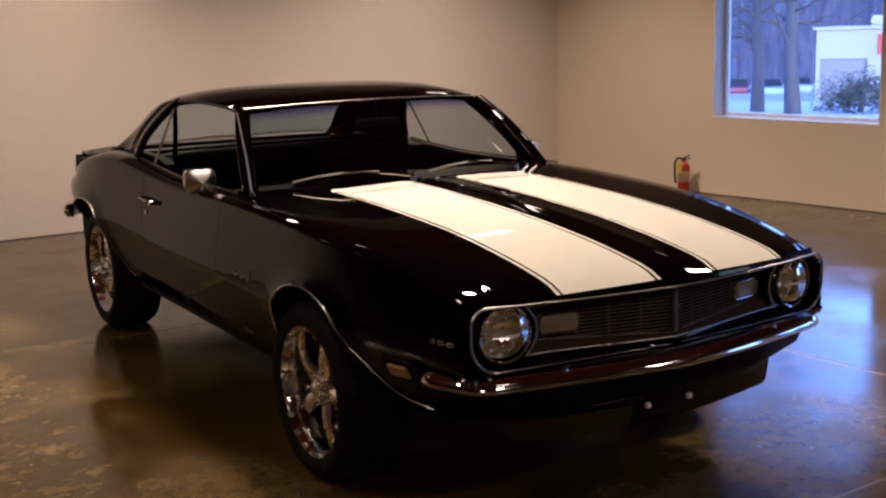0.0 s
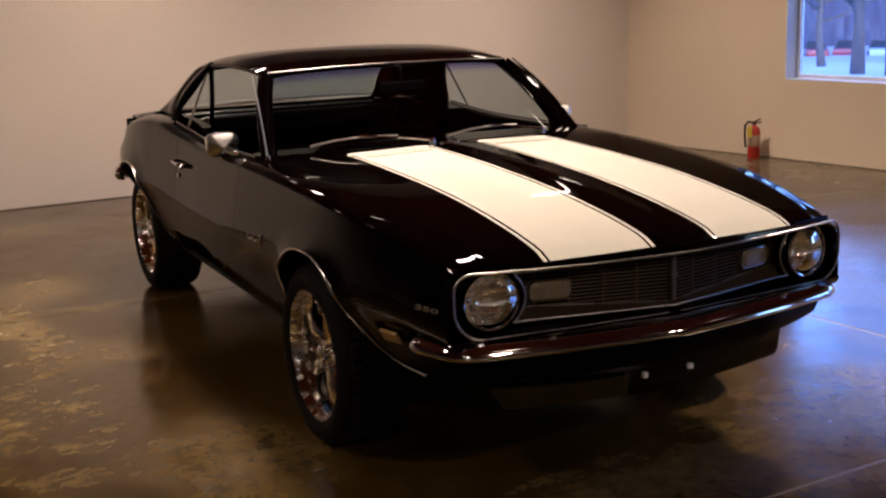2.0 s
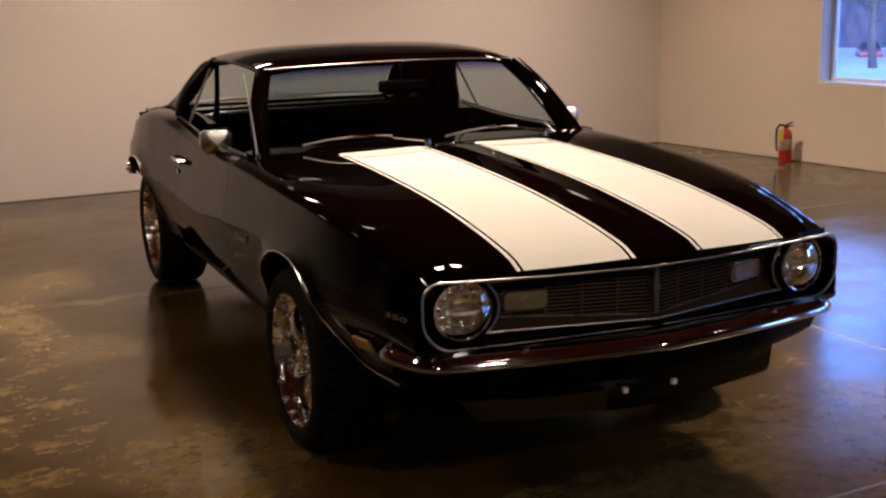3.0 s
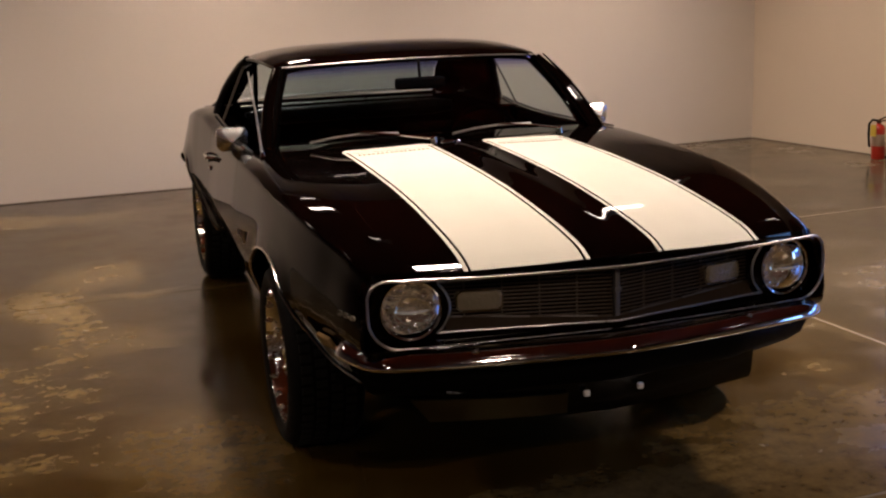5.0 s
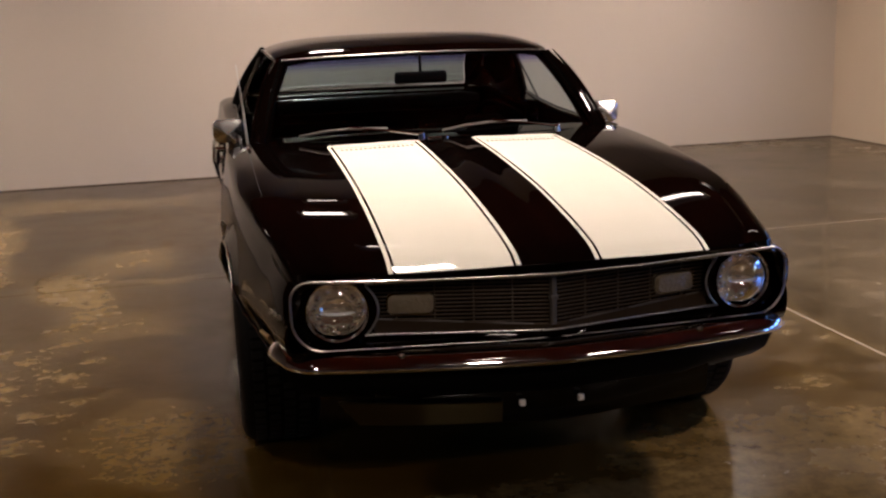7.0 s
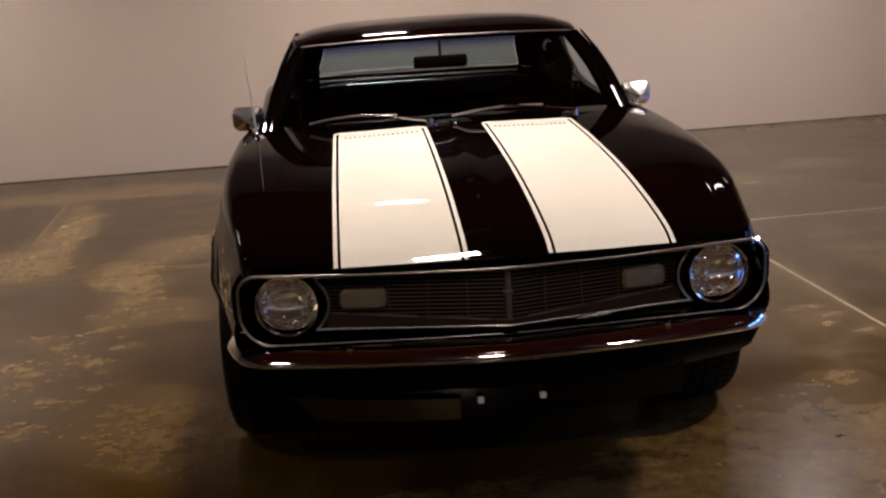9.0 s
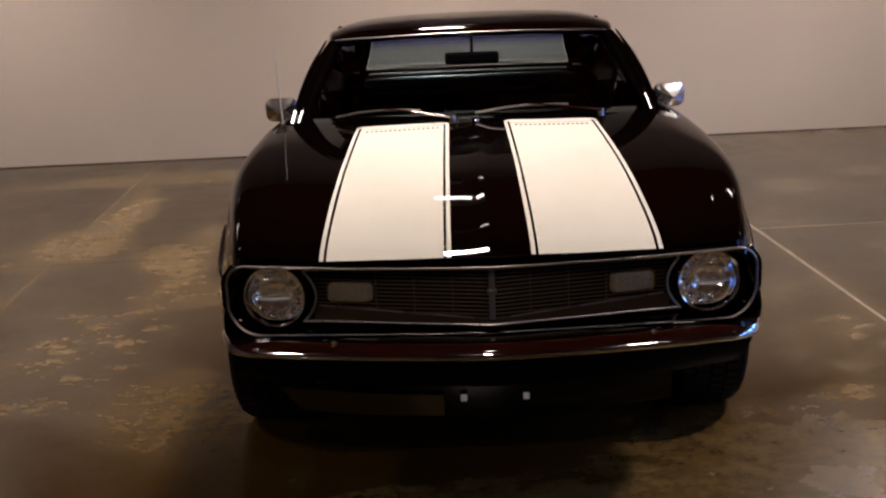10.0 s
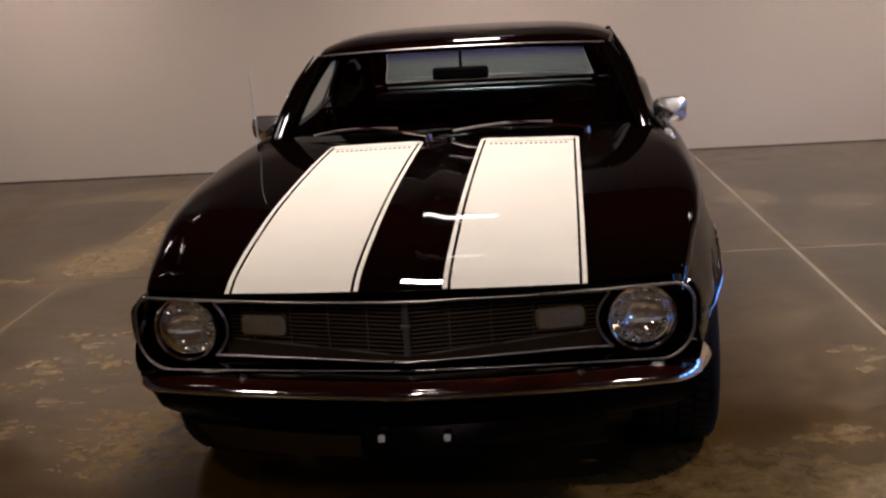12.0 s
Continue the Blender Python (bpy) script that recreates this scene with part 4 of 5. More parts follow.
for side in (-1, 1):
    part("door_card", box(side * 0.765 - 0.012, side * 0.765 + 0.012, -0.68, 0.46, 0.36, 0.925), VINYL, car, smooth=0, bevel=0.01)
    part("quarter_card", box(side * 0.70 - 0.012, side * 0.70 + 0.012, 0.46, 1.4, 0.36, 0.925), VINYL, car, smooth=0)
    seat = part("front_seat", join(moved(box(-0.25, 0.25, -0.25, 0.27, -0.07, 0.08), pose(0.36 * side, 0.18, 0.52, 6)), moved(box(-0.24, 0.24, -0.06, 0.06, 0, 0.40), pose(0.36 * side, 0.44, 0.50, -16))), VINYL, car, "black bucket seat", smooth=0, bevel=0.05)
wheel_m = pose(0.36, -0.18, 0.84, 66)
part("steering_wheel", moved(join(tube([(0.185 * math.cos(a), 0.185 * math.sin(a), 0) for a in span(0, 2 * math.pi, 32)[:-1]], 0.011, 8, closed=True), tube([(-0.18, 0, 0), (0, 0, -0.03), (0.18, 0, 0)], 0.012, 6), tube([(0, 0, -0.03), (0, -0.18, 0)], 0.012, 6), tube([(0, 0, -0.03), (0, 0, -0.3)], 0.022, 8)), wheel_m), VINYL, car)
part("hanging_tassel", tube([(0.0, -0.335, 1.25), (0.003, -0.337, 1.20), (0.002, -0.337, 1.14)], [0.002, 0.003, 0.009], 6), VINYL, car)

# ---- wheels ----
def wheel_parts(parent):
    R, w = 0.32, 0.125
    prof = [(0.235, -w + 0.005), (0.25, -w - 0.002), (0.275, -w - 0.006), (0.30, -w + 0.004), (0.314, -w + 0.02), (0.32, -w + 0.045)]
    prof = prof + [(r, -a) for r, a in reversed(prof)]
    tyre = part("tyre", lathe(prof, 64), RUBBER, parent, "black rubber tyre with a blocked tread")
    groove = [lathe([(0.3185, a - 0.004), (0.3222, a - 0.0035), (0.3222, a + 0.0035), (0.3185, a + 0.004)], 64) for a in (-0.05, 0.0, 0.05)]
    blocks = []
    for k in range(56):
        for i, a in enumerate((-0.073, -0.025, 0.025, 0.073)):
            b = box(a - 0.018, a + 0.018, -0.012, 0.012, 0.316, 0.3245 if abs(a) < 0.05 else 0.322)
            blocks.append(moved(b, Matrix.Rotation(2 * math.pi * (k + 0.5 * (i % 2)) / 56, 4, "X")))
    tagged(part("tread", join(*blocks), TREAD, tyre, smooth=0), kind="stuff")
    rim = part("rim", lathe([(0.236, 0.10), (0.222, 0.06), (0.212, 0.02), (0.212, -0.05), (0.222, -0.085), (0.228, -0.105), (0.234, -0.116), (0.240, -0.118), (0.242, -0.11), (0.238, -0.10)], 64), RIMCHROME, parent, "polished chrome five-spoke wheel rim")
    # studs added to catch the lamps as sparkles along the lip
    for k in range(20):
        part("sparkle_stud", moved(lathe([(0.0005, -0.1225), (0.0035, -0.1215), (0.006, -0.1185), (0.0072, -0.114), (0.0072, -0.095)], 12), Matrix.Translation((0, 0.2235 * math.cos(0.314 * k), 0.2235 * math.sin(0.314 * k)))), RIMCHROME, rim)
    for k in range(5):
        rows = [(0.02, 0.040, -0.062, 0.05), (0.07, 0.036, -0.072, 0.045), (0.12, 0.030, -0.080, 0.04), (0.17, 0.032, -0.078, 0.035), (0.222, 0.046, -0.062, 0.03)]
        v, f = [], []
        for r, hw, a, th in rows:
            v += [(a + 0.012, -hw, r), (a, -hw * 0.55, r), (a, hw * 0.55, r), (a + 0.012, hw, r), (a + th, hw * 0.8, r), (a + th, -hw * 0.8, r)]
        for i in range(len(rows) - 1):
            for j in range(6):
                q = (j + 1) % 6
                f.append((i * 6 + j, i * 6 + q, i * 6 + 6 + q, i * 6 + 6 + j))
        f += [tuple(range(6)), tuple(range(24, 30))[::-1]]
        part("spoke", moved((v, f), Matrix.Rotation(2 * math.pi * k / 5 + 0.3, 4, "X")), RIMCHROME, rim, smooth=50)
        part("lug_nut", moved(moved(lathe([(0.001, -0.024), (0.005, -0.0225), (0.009, -0.018), (0.011, -0.011), (0.011, 0.01)], 12, "x"), Matrix.Translation((-0.075, 0, 0.057))), Matrix.Rotation(2 * math.pi * (k + 0.5) / 5 + 0.3, 4, "X")), CHROME, rim)
    part("hub_cap", lathe([(0.001, -0.098), (0.02, -0.097), (0.032, -0.09), (0.037, -0.07), (0.06, -0.066), (0.07, -0.05)], 32), CHROME, rim)
    part("brake_disc", lathe([(0.05, -0.01), (0.15, -0.012), (0.152, 0.01), (0.05, 0.012)], 40), GREY, parent)
    cal = [moved(box(-0.05, 0.03, -0.035, 0.035, 0.10, 0.185), Matrix.Rotation(radians(a), 4, "X")) for a in (70, 92, 114)]
    part("brake_calliper", join(*cal), RED, parent, "red brake calliper behind the spokes", smooth=0, bevel=0.01)


WX = 0.743
wheel = new("wheel")
wheel.parent = car
wheel_parts(wheel)
wheel.matrix_basis = pose(-WX, -1.365, 0.322)
for m in (pose(-0.712, 1.362, 0.322, 40), pose(WX, -1.365, 0.322, 25, 0, 180), pose(0.712, 1.362, 0.322, 10, 0, 180)):
    copy_thing(wheel, m)

# ---- small parts of the body ----
BADGE = material("badge_metal", (0.5, 0.46, 0.40), 0.35, 1.0)
RODMETAL = material("aerial_steel", (0.72, 0.70, 0.66), 0.35, 0.8)
SHELL = material("worn_chrome", (0.74, 0.73, 0.72), 0.24, 1.0)


def lettering(name, text, size, m, mat, parent, label):
    """Raised characters, turned into a mesh."""
    cu = bpy.data.curves.new(name, "FONT")
    cu.body, cu.size, cu.extrude, cu.align_x, cu.align_y = text, size, 0.002, "CENTER", "CENTER"
    tmp = bpy.data.objects.new(name, cu)
    me = bpy.data.meshes.new_from_object(tmp)
    bpy.data.objects.remove(tmp)
    me.materials.clear()
    me.materials.append(mat)
    me.transform(m)
    ob = new(name, me)
    ob.parent = parent
    return tagged(ob, label)


for side in (-1, 1):
    # marker lamp and badges on the fender side
    def on_side(y, z, o=0.0):
        return Vector((side * (side_x(y, z) + o), y, z))
    my, mz = -1.895, 0.520
    a, b, low, high = on_side(my - 0.05, mz), on_side(my + 0.05, mz), on_side(my, mz - 0.03), on_side(my, mz + 0.03)
    along_y, up = (b - a).normalized(), (high - low).normalized()
    out_x = along_y.cross(up) if side > 0 else up.cross(along_y)
    out_x.normalize()
    lie = Matrix.Translation((a + b + low + high) / 4 + out_x * 0.013) @ Matrix((out_x, along_y, up)).transposed().to_4x4()
    mk = part("side_marker", moved(box(-0.007, 0.007, -0.042, 0.042, -0.022, 0.022), lie), AMBER, car, "amber side marker lamp", smooth=0, bevel=0.005)
    c = on_side(-2.135, 0.652, 0.003)
    ang = math.degrees(math.atan2(on_side(-2.08, 0.655).x - on_side(-2.18, 0.655).x, 0.10))
    lettering("engine_badge", "350", 0.020, Matrix.Translation(c) @ pose(0, 0, 0, 84, 0, 90 * side - ang) @ Matrix.Diagonal((3.6, 1, 1, 1)), BADGE, car, "small raised 350 badge")
    # fender script, as a plain run of strokes
    sc = [on_side(-0.93 + 0.03 * k, 0.655 + 0.012 * (k % 2), 0.003) for k in range(6)]
    part("fender_script", join(tube(sc, 0.004, 5), tube([sc[0] + Vector((0, -0.01, 0.035)), sc[0] + Vector((0, 0.0, -0.01))], 0.004, 5)), BADGE, car, "small bright fender script")
    # door handle and lock
    h0, h1 = on_side(0.30, 0.815, 0.03), on_side(0.42, 0.82, 0.028)
    hd = part("door_handle", join(tube([on_side(0.29, 0.812, 0.0), h0, h1, on_side(0.43, 0.82, 0.0)], [0.012, 0.011, 0.009, 0.010], 8, flat=0.7)), CHROME, car, "chrome pull door handle")
    part("push_button", tube([on_side(0.275, 0.812, 0.0), on_side(0.275, 0.812, 0.03)], 0.012, 10), CHROME, hd)
    part("door_lock", tube([on_side(0.39, 0.755, -0.005), on_side(0.39, 0.755, 0.006)], 0.011, 10), CHROME, car)
    # door mirror: a shield of chrome with three facets that meet low down, on a small foot
    mx, my2, mz2 = 0.848 if side > 0 else -0.832, -0.315, 0.966
    rim = [(x * (1 + 1.6 * z if z < 0 else 1), z) for x, z in rounded_rect(0.136, 0.100, 0.030, 5)]
    n = len(rim)
    creases = [math.atan2(0.045, -0.066), math.atan2(0.045, 0.066), math.radians(-90)]

    def facet(a):
        """Depth of the shell on a ray from the apex: sunk between the creases."""
        near_crease = min(abs(math.atan2(math.sin(a - c), math.cos(a - c))) for c in creases)
        return 0.010 * min(1.0, near_crease / 0.9)
    v, f = [], []
    for k, dy in ((0.0, -0.035), (0.35, -0.028), (0.7, -0.018), (0.93, -0.007), (1.0, 0.004), (1.0, 0.028)):
        for x, z in rim:
            a = math.atan2(z + 0.010, x)
            v.append((x * k, dy + facet(a) * k * (1 - k) * 2.4, -0.010 + (z + 0.010) * k))
    rows_m = len(v) // n
    for i in range(rows_m - 1):
        f += [(i * n + j, i * n + (j + 1) % n, (i + 1) * n + (j + 1) % n, (i + 1) * n + j) for j in range(n)]
    at_m = Matrix.Translation((mx, my2, mz2)) @ Matrix.Rotation(radians(16 if side > 0 else -6), 4, "Z")
    dm = part("door_mirror", moved((v, f), at_m), SHELL, car, "shield-shaped faceted chrome door mirror", smooth=14)
    part("mirror_glass", moved(([(x * 0.96, 0.027, z * 0.96) for x, z in rim], [tuple(range(n))]), at_m), CHROME, dm, smooth=0)
    part("mirror_foot", tube([(mx - 0.045 * side, my2 - 0.085, 0.918), (mx - 0.04 * side, my2 - 0.07, 0.928), (mx - 0.022 * side, my2 - 0.035, 0.932), (mx - 0.005 * side, my2 - 0.005, 0.945)], [0.024, 0.019, 0.010, 0.011], 10), CHROME, dm)

# wipers
for px, peak, tip in ((-0.09, -0.37, -0.56), (0.50, 0.21, 0.0)):
    def near_screen(x, v, o):
        v += 0.028
        p = Vector(screen(x / (0.715 - 0.13 * v), v))
        return p + Vector((0, -0.8 * o, 0.5 * o))
    arm = part("wiper", tube([near_screen(px, -0.02, 0.03), near_screen((px + peak) / 2, 0.04, 0.035), near_screen(peak, 0.095, 0.03)], [0.009, 0.007, 0.005], 8, flat=0.6), CHROME, car, "bright metal wiper arm and blade")
    part("blade", tube([near_screen(tip, 0.035, 0.012), near_screen((tip + peak) / 2, 0.075, 0.016), near_screen(peak, 0.09, 0.02), near_screen(peak * 0.45 + px * 0.55, 0.085, 0.014)], 0.005, 6), TRIM, arm)
    part("pivot", lathe([(0.001, 0.035), (0.012, 0.03), (0.016, 0.0)], 14, "z"), CHROME, arm).location = near_screen(px, -0.02, 0.02) - Vector((0, 0, 0.02))

# washer nozzle block between the stripes
nozzle = part("washer_nozzle", moved(box(-0.028, 0.028, -0.012, 0.012, 0.0, 0.016), Matrix.Translation((-0.045, -0.852, 0.950))), CHROME, car, "small chrome washer nozzle block", smooth=0, bevel=0.005)
part("nozzle_tip", lathe([(0.001, 0.012), (0.006, 0.010), (0.009, 0.0), (0.009, -0.01)], 12, "z"), CHROME, nozzle).location = (0.002, -0.846, 0.955)

# slots of the fresh-air intake across the stripes
for side in (-1, 1):
    for k in range(16):
        x = 0.15 + 0.018 * k
        p = lift(-0.925, x, 0.0015)
        part("intake_slot", box(x * side - 0.0045, x * side + 0.0045, p[1] - 0.012, p[1] + 0.012, p[2] - 0.003, p[2] + 0.001), MATT, car, smooth=0)

# aerial on the fender
aerial = part("aerial", tube([(-0.767, -0.712, 0.94), (-0.778, -0.695, 1.10), (-0.793, -0.665, 1.265)], [0.0044, 0.0036, 0.0026], 8), RODMETAL, car, "thin upright aerial rod")
part("aerial_base", lathe([(0.001, 0.062), (0.006, 0.06), (0.009, 0.045), (0.014, 0.036), (0.017, 0.026), (0.015, 0.016), (0.022, 0.008), (0.026, -0.008)], 20, "z"), CHROME, aerial, "chrome stepped aerial base").location = (-0.766, -0.714, 0.897)

# ---- fire extinguisher on the floor by the window wall ----
q = along(1.78, -0.14)
ext = new("fire_extinguisher")
ext.location = (q.x, q.y, 0)
tagged(ext, "red fire extinguisher with yellow tag standing against the wall", "extinguisher")
part("cylinder", lathe([(0.001, 0.0), (0.05, 0.002), (0.056, 0.012), (0.056, 0.245), (0.05, 0.272), (0.032, 0.292), (0.018, 0.30), (0.018, 0.315)], 28, "z"), EXT_RED, ext)
part("label_band", lathe([(0.0565, 0.115), (0.0572, 0.116), (0.0572, 0.215), (0.0565, 0.216)], 28, "z"), LABEL, ext, "pale worn instruction label")
part("valve", join(box(-0.018, 0.018, -0.02, 0.02, 0.312, 0.338), tube([(0.0, 0.0, 0.335), (0.05, -0.03, 0.362)], 0.008, 6), tube([(0.0, 0.0, 0.325), (0.055, -0.035, 0.333)], 0.007, 6)), GREY, ext, "dark valve and squeeze levers", smooth=0)
part("hose", tube([(-0.015, 0, 0.33), (-0.05, 0.02, 0.335), (-0.075, 0.03, 0.30), (-0.078, 0.03, 0.22), (-0.072, 0.03, 0.13), (-0.066, 0.025, 0.10)], 0.010, 8), RUBBER, ext)
part("tag", box(-0.074, -0.030, -0.062, -0.058, 0.20, 0.30), YELLOW, ext, "yellow inspection tag", smooth=0)
ext.rotation_euler = (0, 0, radians(-30))

# ---- window: casing, frame, pane ----
def bar_between(s0, s1, o0, o1, z0, z1):
    return prism([tuple(along(s0, o0)), tuple(along(s1, o0)), tuple(along(s1, o1)), tuple(along(s0, o1))], z0, z1)


for number, (W0, W1) in enumerate(WINDOWS, 1):
    win = new("window_%d" % number)
    tagged(win, "large fixed window in a white-lined opening", "window", kind="structure")
    part("window_sill", bar_between(W0 + 0.002, W1 - 0.002, -0.004, 0.13, SILL - 0.001, SILL + 0.012), CASING, win, smooth=0, bevel=0.004)
    for s0, s1 in ((W0 - 0.001, W0 + 0.010), (W1 - 0.010, W1 + 0.001)):
        part("reveal_lining", bar_between(s0, s1, -0.003, 0.13, SILL + 0.013, HEAD - 0.012), CASING, win, smooth=0)
    part("reveal_lining", bar_between(W0 + 0.002, W1 - 0.002, -0.003, 0.13, HEAD - 0.011, HEAD + 0.001), CASING, win, smooth=0)
    for s0, s1, z0, z1 in ((W0 + 0.012, W0 + 0.045, SILL + 0.014, HEAD - 0.013), (W1 - 0.045, W1 - 0.012, SILL + 0.014, HEAD - 0.013), (W0 + 0.046, W1 - 0.046, SILL + 0.014, SILL + 0.045), (W0 + 0.046, W1 - 0.046, HEAD - 0.05, HEAD - 0.013)):
        part("window_frame", bar_between(s0, s1, 0.13, 0.18, z0, z1), CASING, win, smooth=0, bevel=0.004)
    pane = part("pane", bar_between(W0 + 0.04, W1 - 0.04, 0.152, 0.158, SILL + 0.04, HEAD - 0.045), PANE, win, smooth=0)
    pane.visible_shadow = False

# ---- outdoors ----
SNOW = grainy("pale_frosted_ground", (0.46, 0.47, 0.49), 0.8, var=0.15, scale=0.25, fine=6, depth=0.2)
BARK = grainy("bark", (0.060, 0.062, 0.075), 0.9, var=0.35, scale=4, fine=30, depth=0.6)
RENDER_WALL = grainy("white_facade", (0.33, 0.33, 0.36), 0.7, var=0.08, scale=0.5)
DOORGREY = grainy("grey_shutter", (0.2, 0.2, 0.22), 0.5, var=0.1)
LEAF = grainy("evergreen_leaf", (0.032, 0.05, 0.034), 0.7, var=0.5, scale=3)
CARWHITE, CARRED = material("white_car_paint", (0.75, 0.75, 0.75), 0.2, coat=0.8), material("red_car_paint", (0.5, 0.06, 0.05), 0.2, coat=0.8)
DARKGLASS = material("dark_car_glass", (0.02, 0.025, 0.03), 0.08)
FALL = smooth_table([(0, -0.5), (15, -0.6), (35, -1.03), (60, -2.3), (83, -3.7), (100, -4.5), (120, -4.65), (700, -4.7)])
EYE0 = Vector((-2.51, -5.03))
gv, gf = [(EYE0.x, EYE0.y, -0.5)], []
for i, r in enumerate((8, 15, 25, 35, 45, 60, 75, 90, 130, 250, 700)):
    for k in range(48):
        a = 2 * math.pi * k / 48
        gv.append((EYE0.x + r * math.cos(a), EYE0.y + r * math.sin(a), FALL(r)))
        n0, n1 = 1 + 48 * (i - 1), 1 + 48 * i
        gf.append((0, n1 + k, n1 + (k + 1) % 48) if i == 0 else (n0 + k, n1 + k, n1 + (k + 1) % 48, n0 + (k + 1) % 48))
ground = part("ground", (gv, gf), SNOW, out_from=lambda c: (c.x, c.y, -50))
tagged(ground, "pale frosted open ground falling away outside", "ground", kind="structure")
plinth = part("plinth", prism([tuple(along(-1, 0.0)), tuple(along(16, 0.0)), tuple(along(16, 0.2)), tuple(along(-1, 0.2))], -0.9, -0.01), RENDER_WALL, smooth=0)
tagged(plinth, "plain outer footing below the window wall", "wall", kind="structure")


def out_there(dx, dy, dist):
    """A place outside, on the ground, that far along a direction."""
    d = Vector((dx, dy)).normalized()
    p = EYE0 + d * dist
    return Vector((p.x, p.y, FALL(dist)))


def tree(px, lean, radius, height, seed):
    """A bare tree: a tapered trunk, limbs and twigs."""
    rng = random.Random(seed)
    top = new("tree")
    top.location = px
    tagged(top, "bare dark deciduous tree with a leaning trunk", "tree", "bare trees outside")
    pts = [Vector((lean * (k / 8) ** 1.5 + 0.13 * math.sin(k * 1.7 + seed), 0.05 * math.cos(k + seed), height * k / 8)) for k in range(9)]
    part("trunk", tube(pts, [radius * (1.25 if k == 0 else 1 - 0.085 * k) for k in range(9)], 10), BARK, top)
    twigs = []
    for k in range(64):
        h = rng.uniform(0.14, 1.0)
        i = min(int(h * 8), 7)
        p = pts[i].lerp(pts[i + 1], h * 8 - i)
        ang, up = rng.uniform(0, 2 * math.pi), rng.uniform(0.1, 0.9)
        length = rng.uniform(1.2, 3.2) * (1.1 - 0.5 * h)
        q2 = [p]
        for j in range(5):
            ang += rng.uniform(-0.4, 0.4)
            q2.append(q2[-1] + Vector((math.cos(ang), math.sin(ang), up + rng.uniform(-0.35, 0.35))) * (length / 5))
        twigs.append(tube(q2, [0.05, 0.04, 0.03, 0.022, 0.015, 0.008], 5))
        for j in (1, 2, 3, 4):
            a2 = ang + rng.uniform(-1.3, 1.3)
            e = q2[j] + Vector((math.cos(a2), math.sin(a2), rng.uniform(-0.1, 0.9))) * rng.uniform(0.4, 1.1)
            twigs.append(tube([q2[j], q2[j].lerp(e, 0.5) + Vector((0, 0, 0.05)), e], [0.022, 0.015, 0.006], 4))
    part("limbs", join(*twigs), BARK, top)
    return top


tree(out_there(0.7205, 0.6935, 37), 0.2, 0.18, 11, 1)
tree(out_there(0.7385, 0.674, 35), 0.4, 0.20, 12, 2)
tree(out_there(0.700, 0.714, 50), -0.3, 0.15, 11, 3)

# low white building with a wide grey door
bl, br = out_there(0.7515, 0.6597, 75), out_there(0.86, 0.51, 75)
bdir = (br - bl).to_2d().normalized()
house = new("building")
house.location = (bl.x, bl.y, bl.z)
house.rotation_euler = (0, 0, math.atan2(bdir.y, bdir.x))
tagged(house, "low white flat-roofed building with a grey shutter", "building")
part("wall", join(box(0, 0.25, 0, 12, -1, 4.2), box(2.9, 22, 0, 12, -1, 4.2), box(0.25, 2.9, 0, 12, 2.5, 4.2), box(0.25, 2.9, 0.5, 12, -1, 2.5)), RENDER_WALL, house, smooth=0)
part("roof", box(-0.2, 22.2, -0.2, 12.2, 4.2, 4.36), RENDER_WALL, house, smooth=0, bevel=0.02)
part("parapet_block", box(3.0, 7.0, 0.8, 6, 4.36, 5.0), RENDER_WALL, house, smooth=0)
part("shutter", join(*[box(0.25, 2.9, 0.2, 0.26, 0.01 + 0.248 * k, 0.25 + 0.248 * k) for k in range(10)]), DOORGREY, house, smooth=0)
part("red_sign", box(3.45, 4.6, -0.08, -0.01, 2.7, 3.9), CARRED, house, "plain red sign panel", smooth=0)

# evergreen shrub
rng = random.Random(7)
bush = new("shrub")
bp = out_there(0.774, 0.633, 36)
bush.location = bp
bush.scale = (0.92, 0.9, 0.80)
tagged(bush, "dark rounded evergreen shrub", "shrub")
leaves = []
for k in range(5200):
    a, e, r = rng.uniform(0, 2 * math.pi), math.asin(rng.uniform(0, 1)), rng.uniform(0.55, 1.0)
    lump = 1 + 0.18 * math.sin(3 * a + 1) + 0.12 * math.sin(5 * a + 4 * e)
    c = Vector((1.55 * r * lump * math.cos(a) * math.cos(e), 1.1 * r * lump * math.sin(a) * math.cos(e), 1.35 * r * lump * math.sin(e) + 0.08))
    t = Vector((rng.gauss(0, 1), rng.gauss(0, 1), rng.gauss(0.4, 1))).normalized()
    n2 = t.orthogonal().normalized()
    sz = rng.uniform(0.04, 0.10)
    leaves.append(([tuple(c), tuple(c + t * sz + n2 * sz * 0.3), tuple(c + t * sz * 1.9), tuple(c + t * sz - n2 * sz * 0.3)], [(0, 1, 2, 3)]))
part("foliage", join(*leaves), LEAF, bush, smooth=0)
part("stem", tube([(0, 0, 0), (0.05, 0, 0.5), (0, 0.05, 0.9)], [0.09, 0.06, 0.03], 7), BARK, bush)


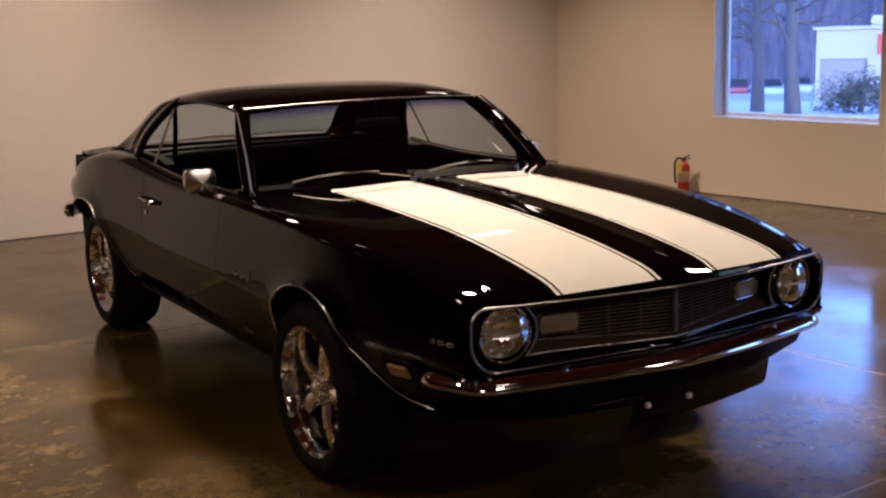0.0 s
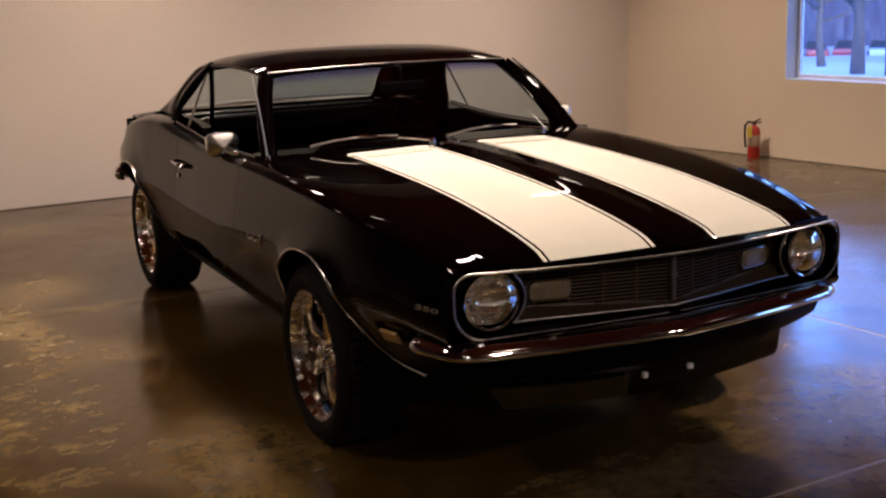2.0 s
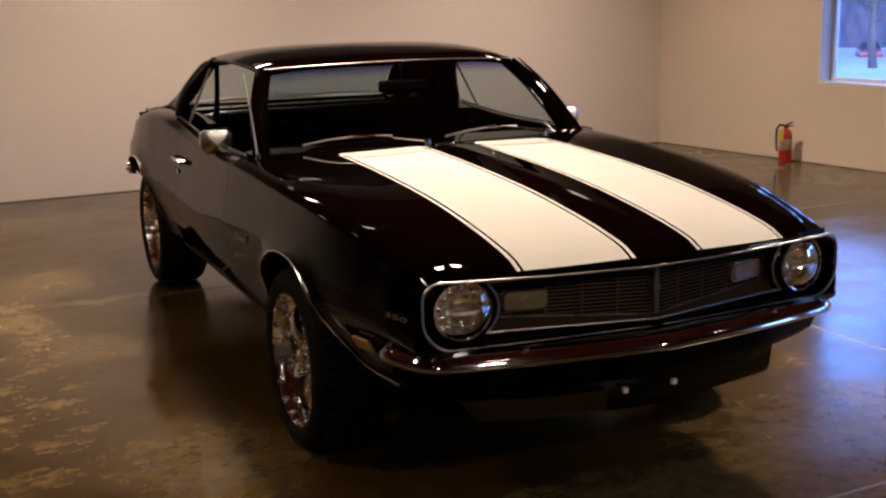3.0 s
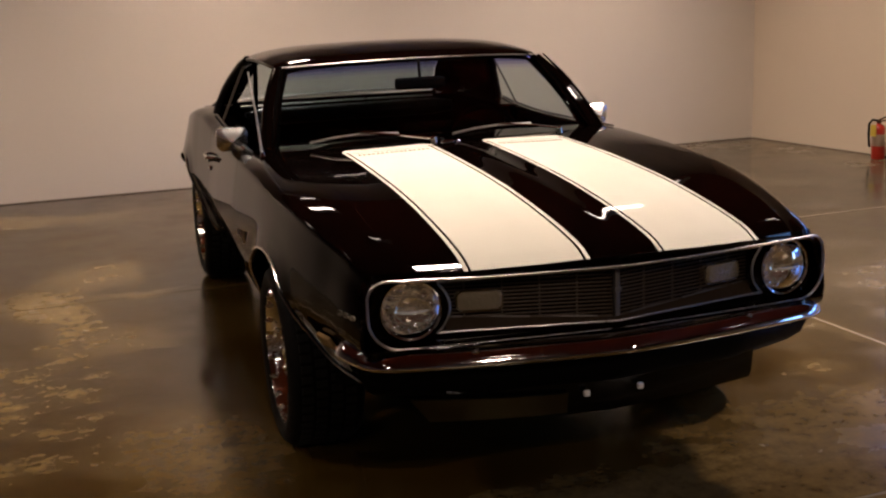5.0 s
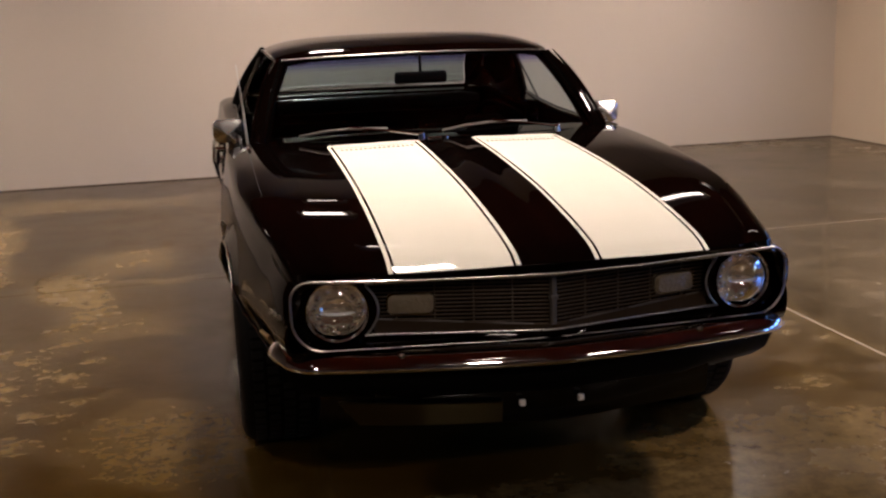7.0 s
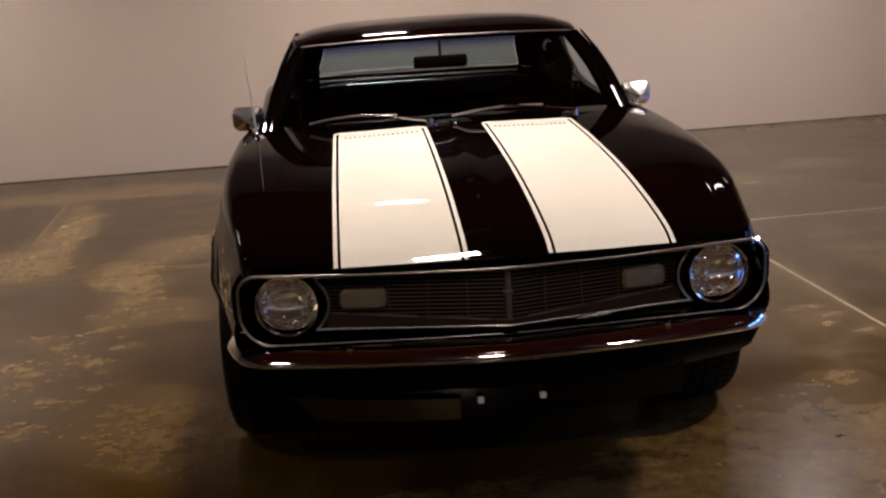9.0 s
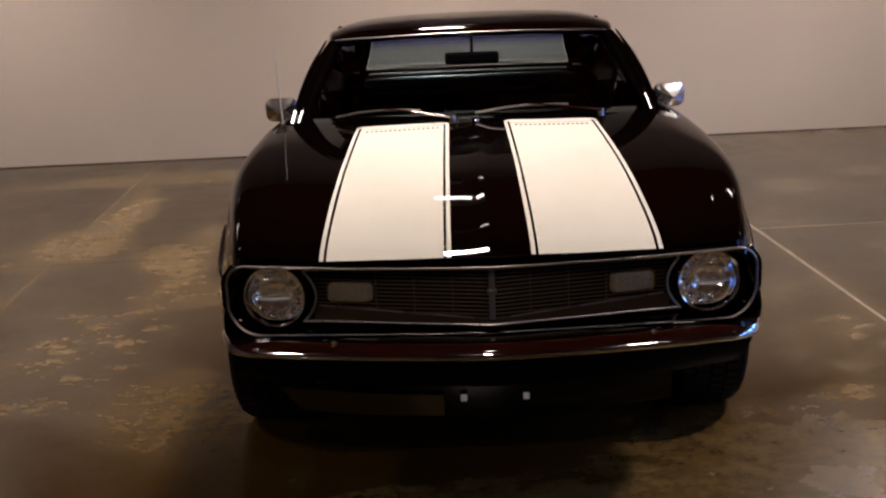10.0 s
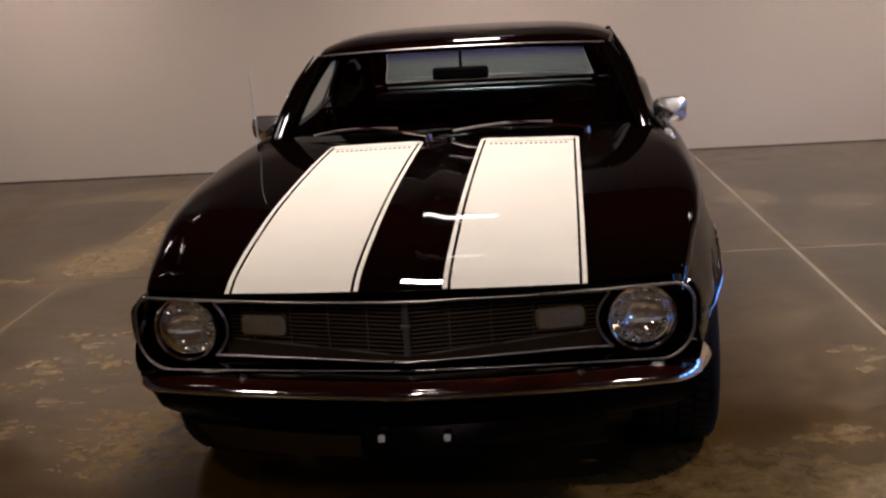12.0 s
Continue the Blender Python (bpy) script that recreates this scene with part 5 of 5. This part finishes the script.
def parked_car(p, turn, paint, label):
    """A small far saloon: body, cabin, wheels."""
    top = new("parked_car")
    top.location = p
    top.rotation_euler = (0, 0, turn)
    tagged(top, label, "car", "cars parked outside")
    prof_low = [(-2.15, 0.30), (-2.2, 0.62), (-1.9, 0.78), (-0.95, 0.88), (1.35, 0.92), (2.1, 0.84), (2.2, 0.55), (2.1, 0.30)]
    prof_top = [(-0.95, 0.88), (-0.35, 1.38), (0.75, 1.42), (1.45, 0.92)]

    def slab_of(prof2, w0, w1):
        n = len(prof2)
        v = [(x, -w0 if z < 1 else -w1, z) for x, z in prof2] + [(x, w0 if z < 1 else w1, z) for x, z in prof2]
        return v, [tuple(range(n)), tuple(range(n, 2 * n))[::-1]] + [(i, i + n, (i + 1) % n + n, (i + 1) % n) for i in range(n)]
    part("body", slab_of(prof_low, 0.86, 0.86), paint, top, smooth=0, bevel=0.06)
    part("cabin", slab_of(prof_top, 0.78, 0.62), DARKGLASS, top, smooth=0, bevel=0.05)
    for x in (-1.3, 1.35):
        for y in (-0.8, 0.8):
            part("wheel", moved(lathe([(0.001, -0.1), (0.2, -0.1), (0.31, -0.08), (0.32, 0.0), (0.31, 0.08), (0.2, 0.1), (0.001, 0.1)], 20, "y"), Matrix.Translation((x, y, 0.32))), RUBBER, top)
    return top


parked_car(out_there(0.729, 0.6845, 101), 0.80, CARWHITE, "far white saloon car parked outdoors")
parked_car(out_there(0.711, 0.703, 103), 0.72, CARRED, "far red saloon car parked outdoors")
parked_car(out_there(0.695, 0.719, 102), 0.9, CARRED, "far red saloon car parked outdoors")
parked_car(out_there(0.7445, 0.6675, 106), 0.76, CARWHITE, "far white saloon car parked outdoors")

# wood in the distance; its blue haze is put in as a glow
WOOD = material("glowing_hazy_wood", (0.10, 0.10, 0.11), 1.0, spec=0.0)
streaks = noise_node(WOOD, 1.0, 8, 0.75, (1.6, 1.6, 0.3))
haze_glow = ramp(WOOD, streaks, [(0.36, (0.045, 0.08, 0.36)), (0.5, (0.085, 0.145, 0.55)), (0.66, (0.17, 0.27, 0.80))])
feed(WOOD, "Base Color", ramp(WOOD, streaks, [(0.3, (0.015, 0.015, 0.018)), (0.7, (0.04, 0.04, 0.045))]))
feed(WOOD, "Emission Color", haze_glow)
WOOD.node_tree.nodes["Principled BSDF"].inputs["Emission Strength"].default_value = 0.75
rngw = random.Random(3)
wv, wf = [], []
for k in range(241):
    a = radians(-30 + k * 0.5)
    x, y = 116 * math.cos(a), 116 * math.sin(a)
    h = 24 + 3.5 * math.sin(k * 0.7) + rngw.uniform(-1.5, 1.5)
    wv += [(x, y, -4.8), (x * 1.01, y * 1.01, h - 4)]
    if k:
        wf.append((2 * k - 2, 2 * k, 2 * k + 1, 2 * k - 1))
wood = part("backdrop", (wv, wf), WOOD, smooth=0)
tagged(wood, "line of bare woods in the distance, glowing with painted blue haze", "woods", kind="structure")

# ---- lamp housings on the ceiling ----
HOUSING = grainy("white_housing", (0.7, 0.68, 0.65), 0.4)


def ceiling_lamp(half, depth, label, group, places):
    """A shallow box on the ceiling with turned-down ends, open below."""
    first = None
    for lx, ly in places:
        m = pose(lx, ly, CEIL, 0, 0, 2.0)
        if first:
            copy_thing(first, m)
            continue
        first = new("ceiling_lamp")
        tagged(first, label, "lamp", group)
        part("housing", box(-half, half, -depth, depth, -0.09, -0.001), HOUSING, first, smooth=0, bevel=0.006)
        for e in (-1, 1):
            part("end_cap", box(e * half - 0.015, e * half + 0.015, -depth, depth, -0.14, -0.091), HOUSING, first, smooth=0, bevel=0.004)
        first.matrix_basis = m


ceiling_lamp(0.36, 0.13, "long white box lamp fixed to the ceiling", "long ceiling lamps", [p for p in LAMPS if p[0] < -3])
ceiling_lamp(0.25, 0.14, "short white box lamp fixed to the ceiling", "short ceiling lamps", [p for p in LAMPS if p[0] > -3])
ceiling_lamp(0.21, 0.03, "slim white tube lamp fixed to the ceiling", "ceiling tube lamps", TUBES)
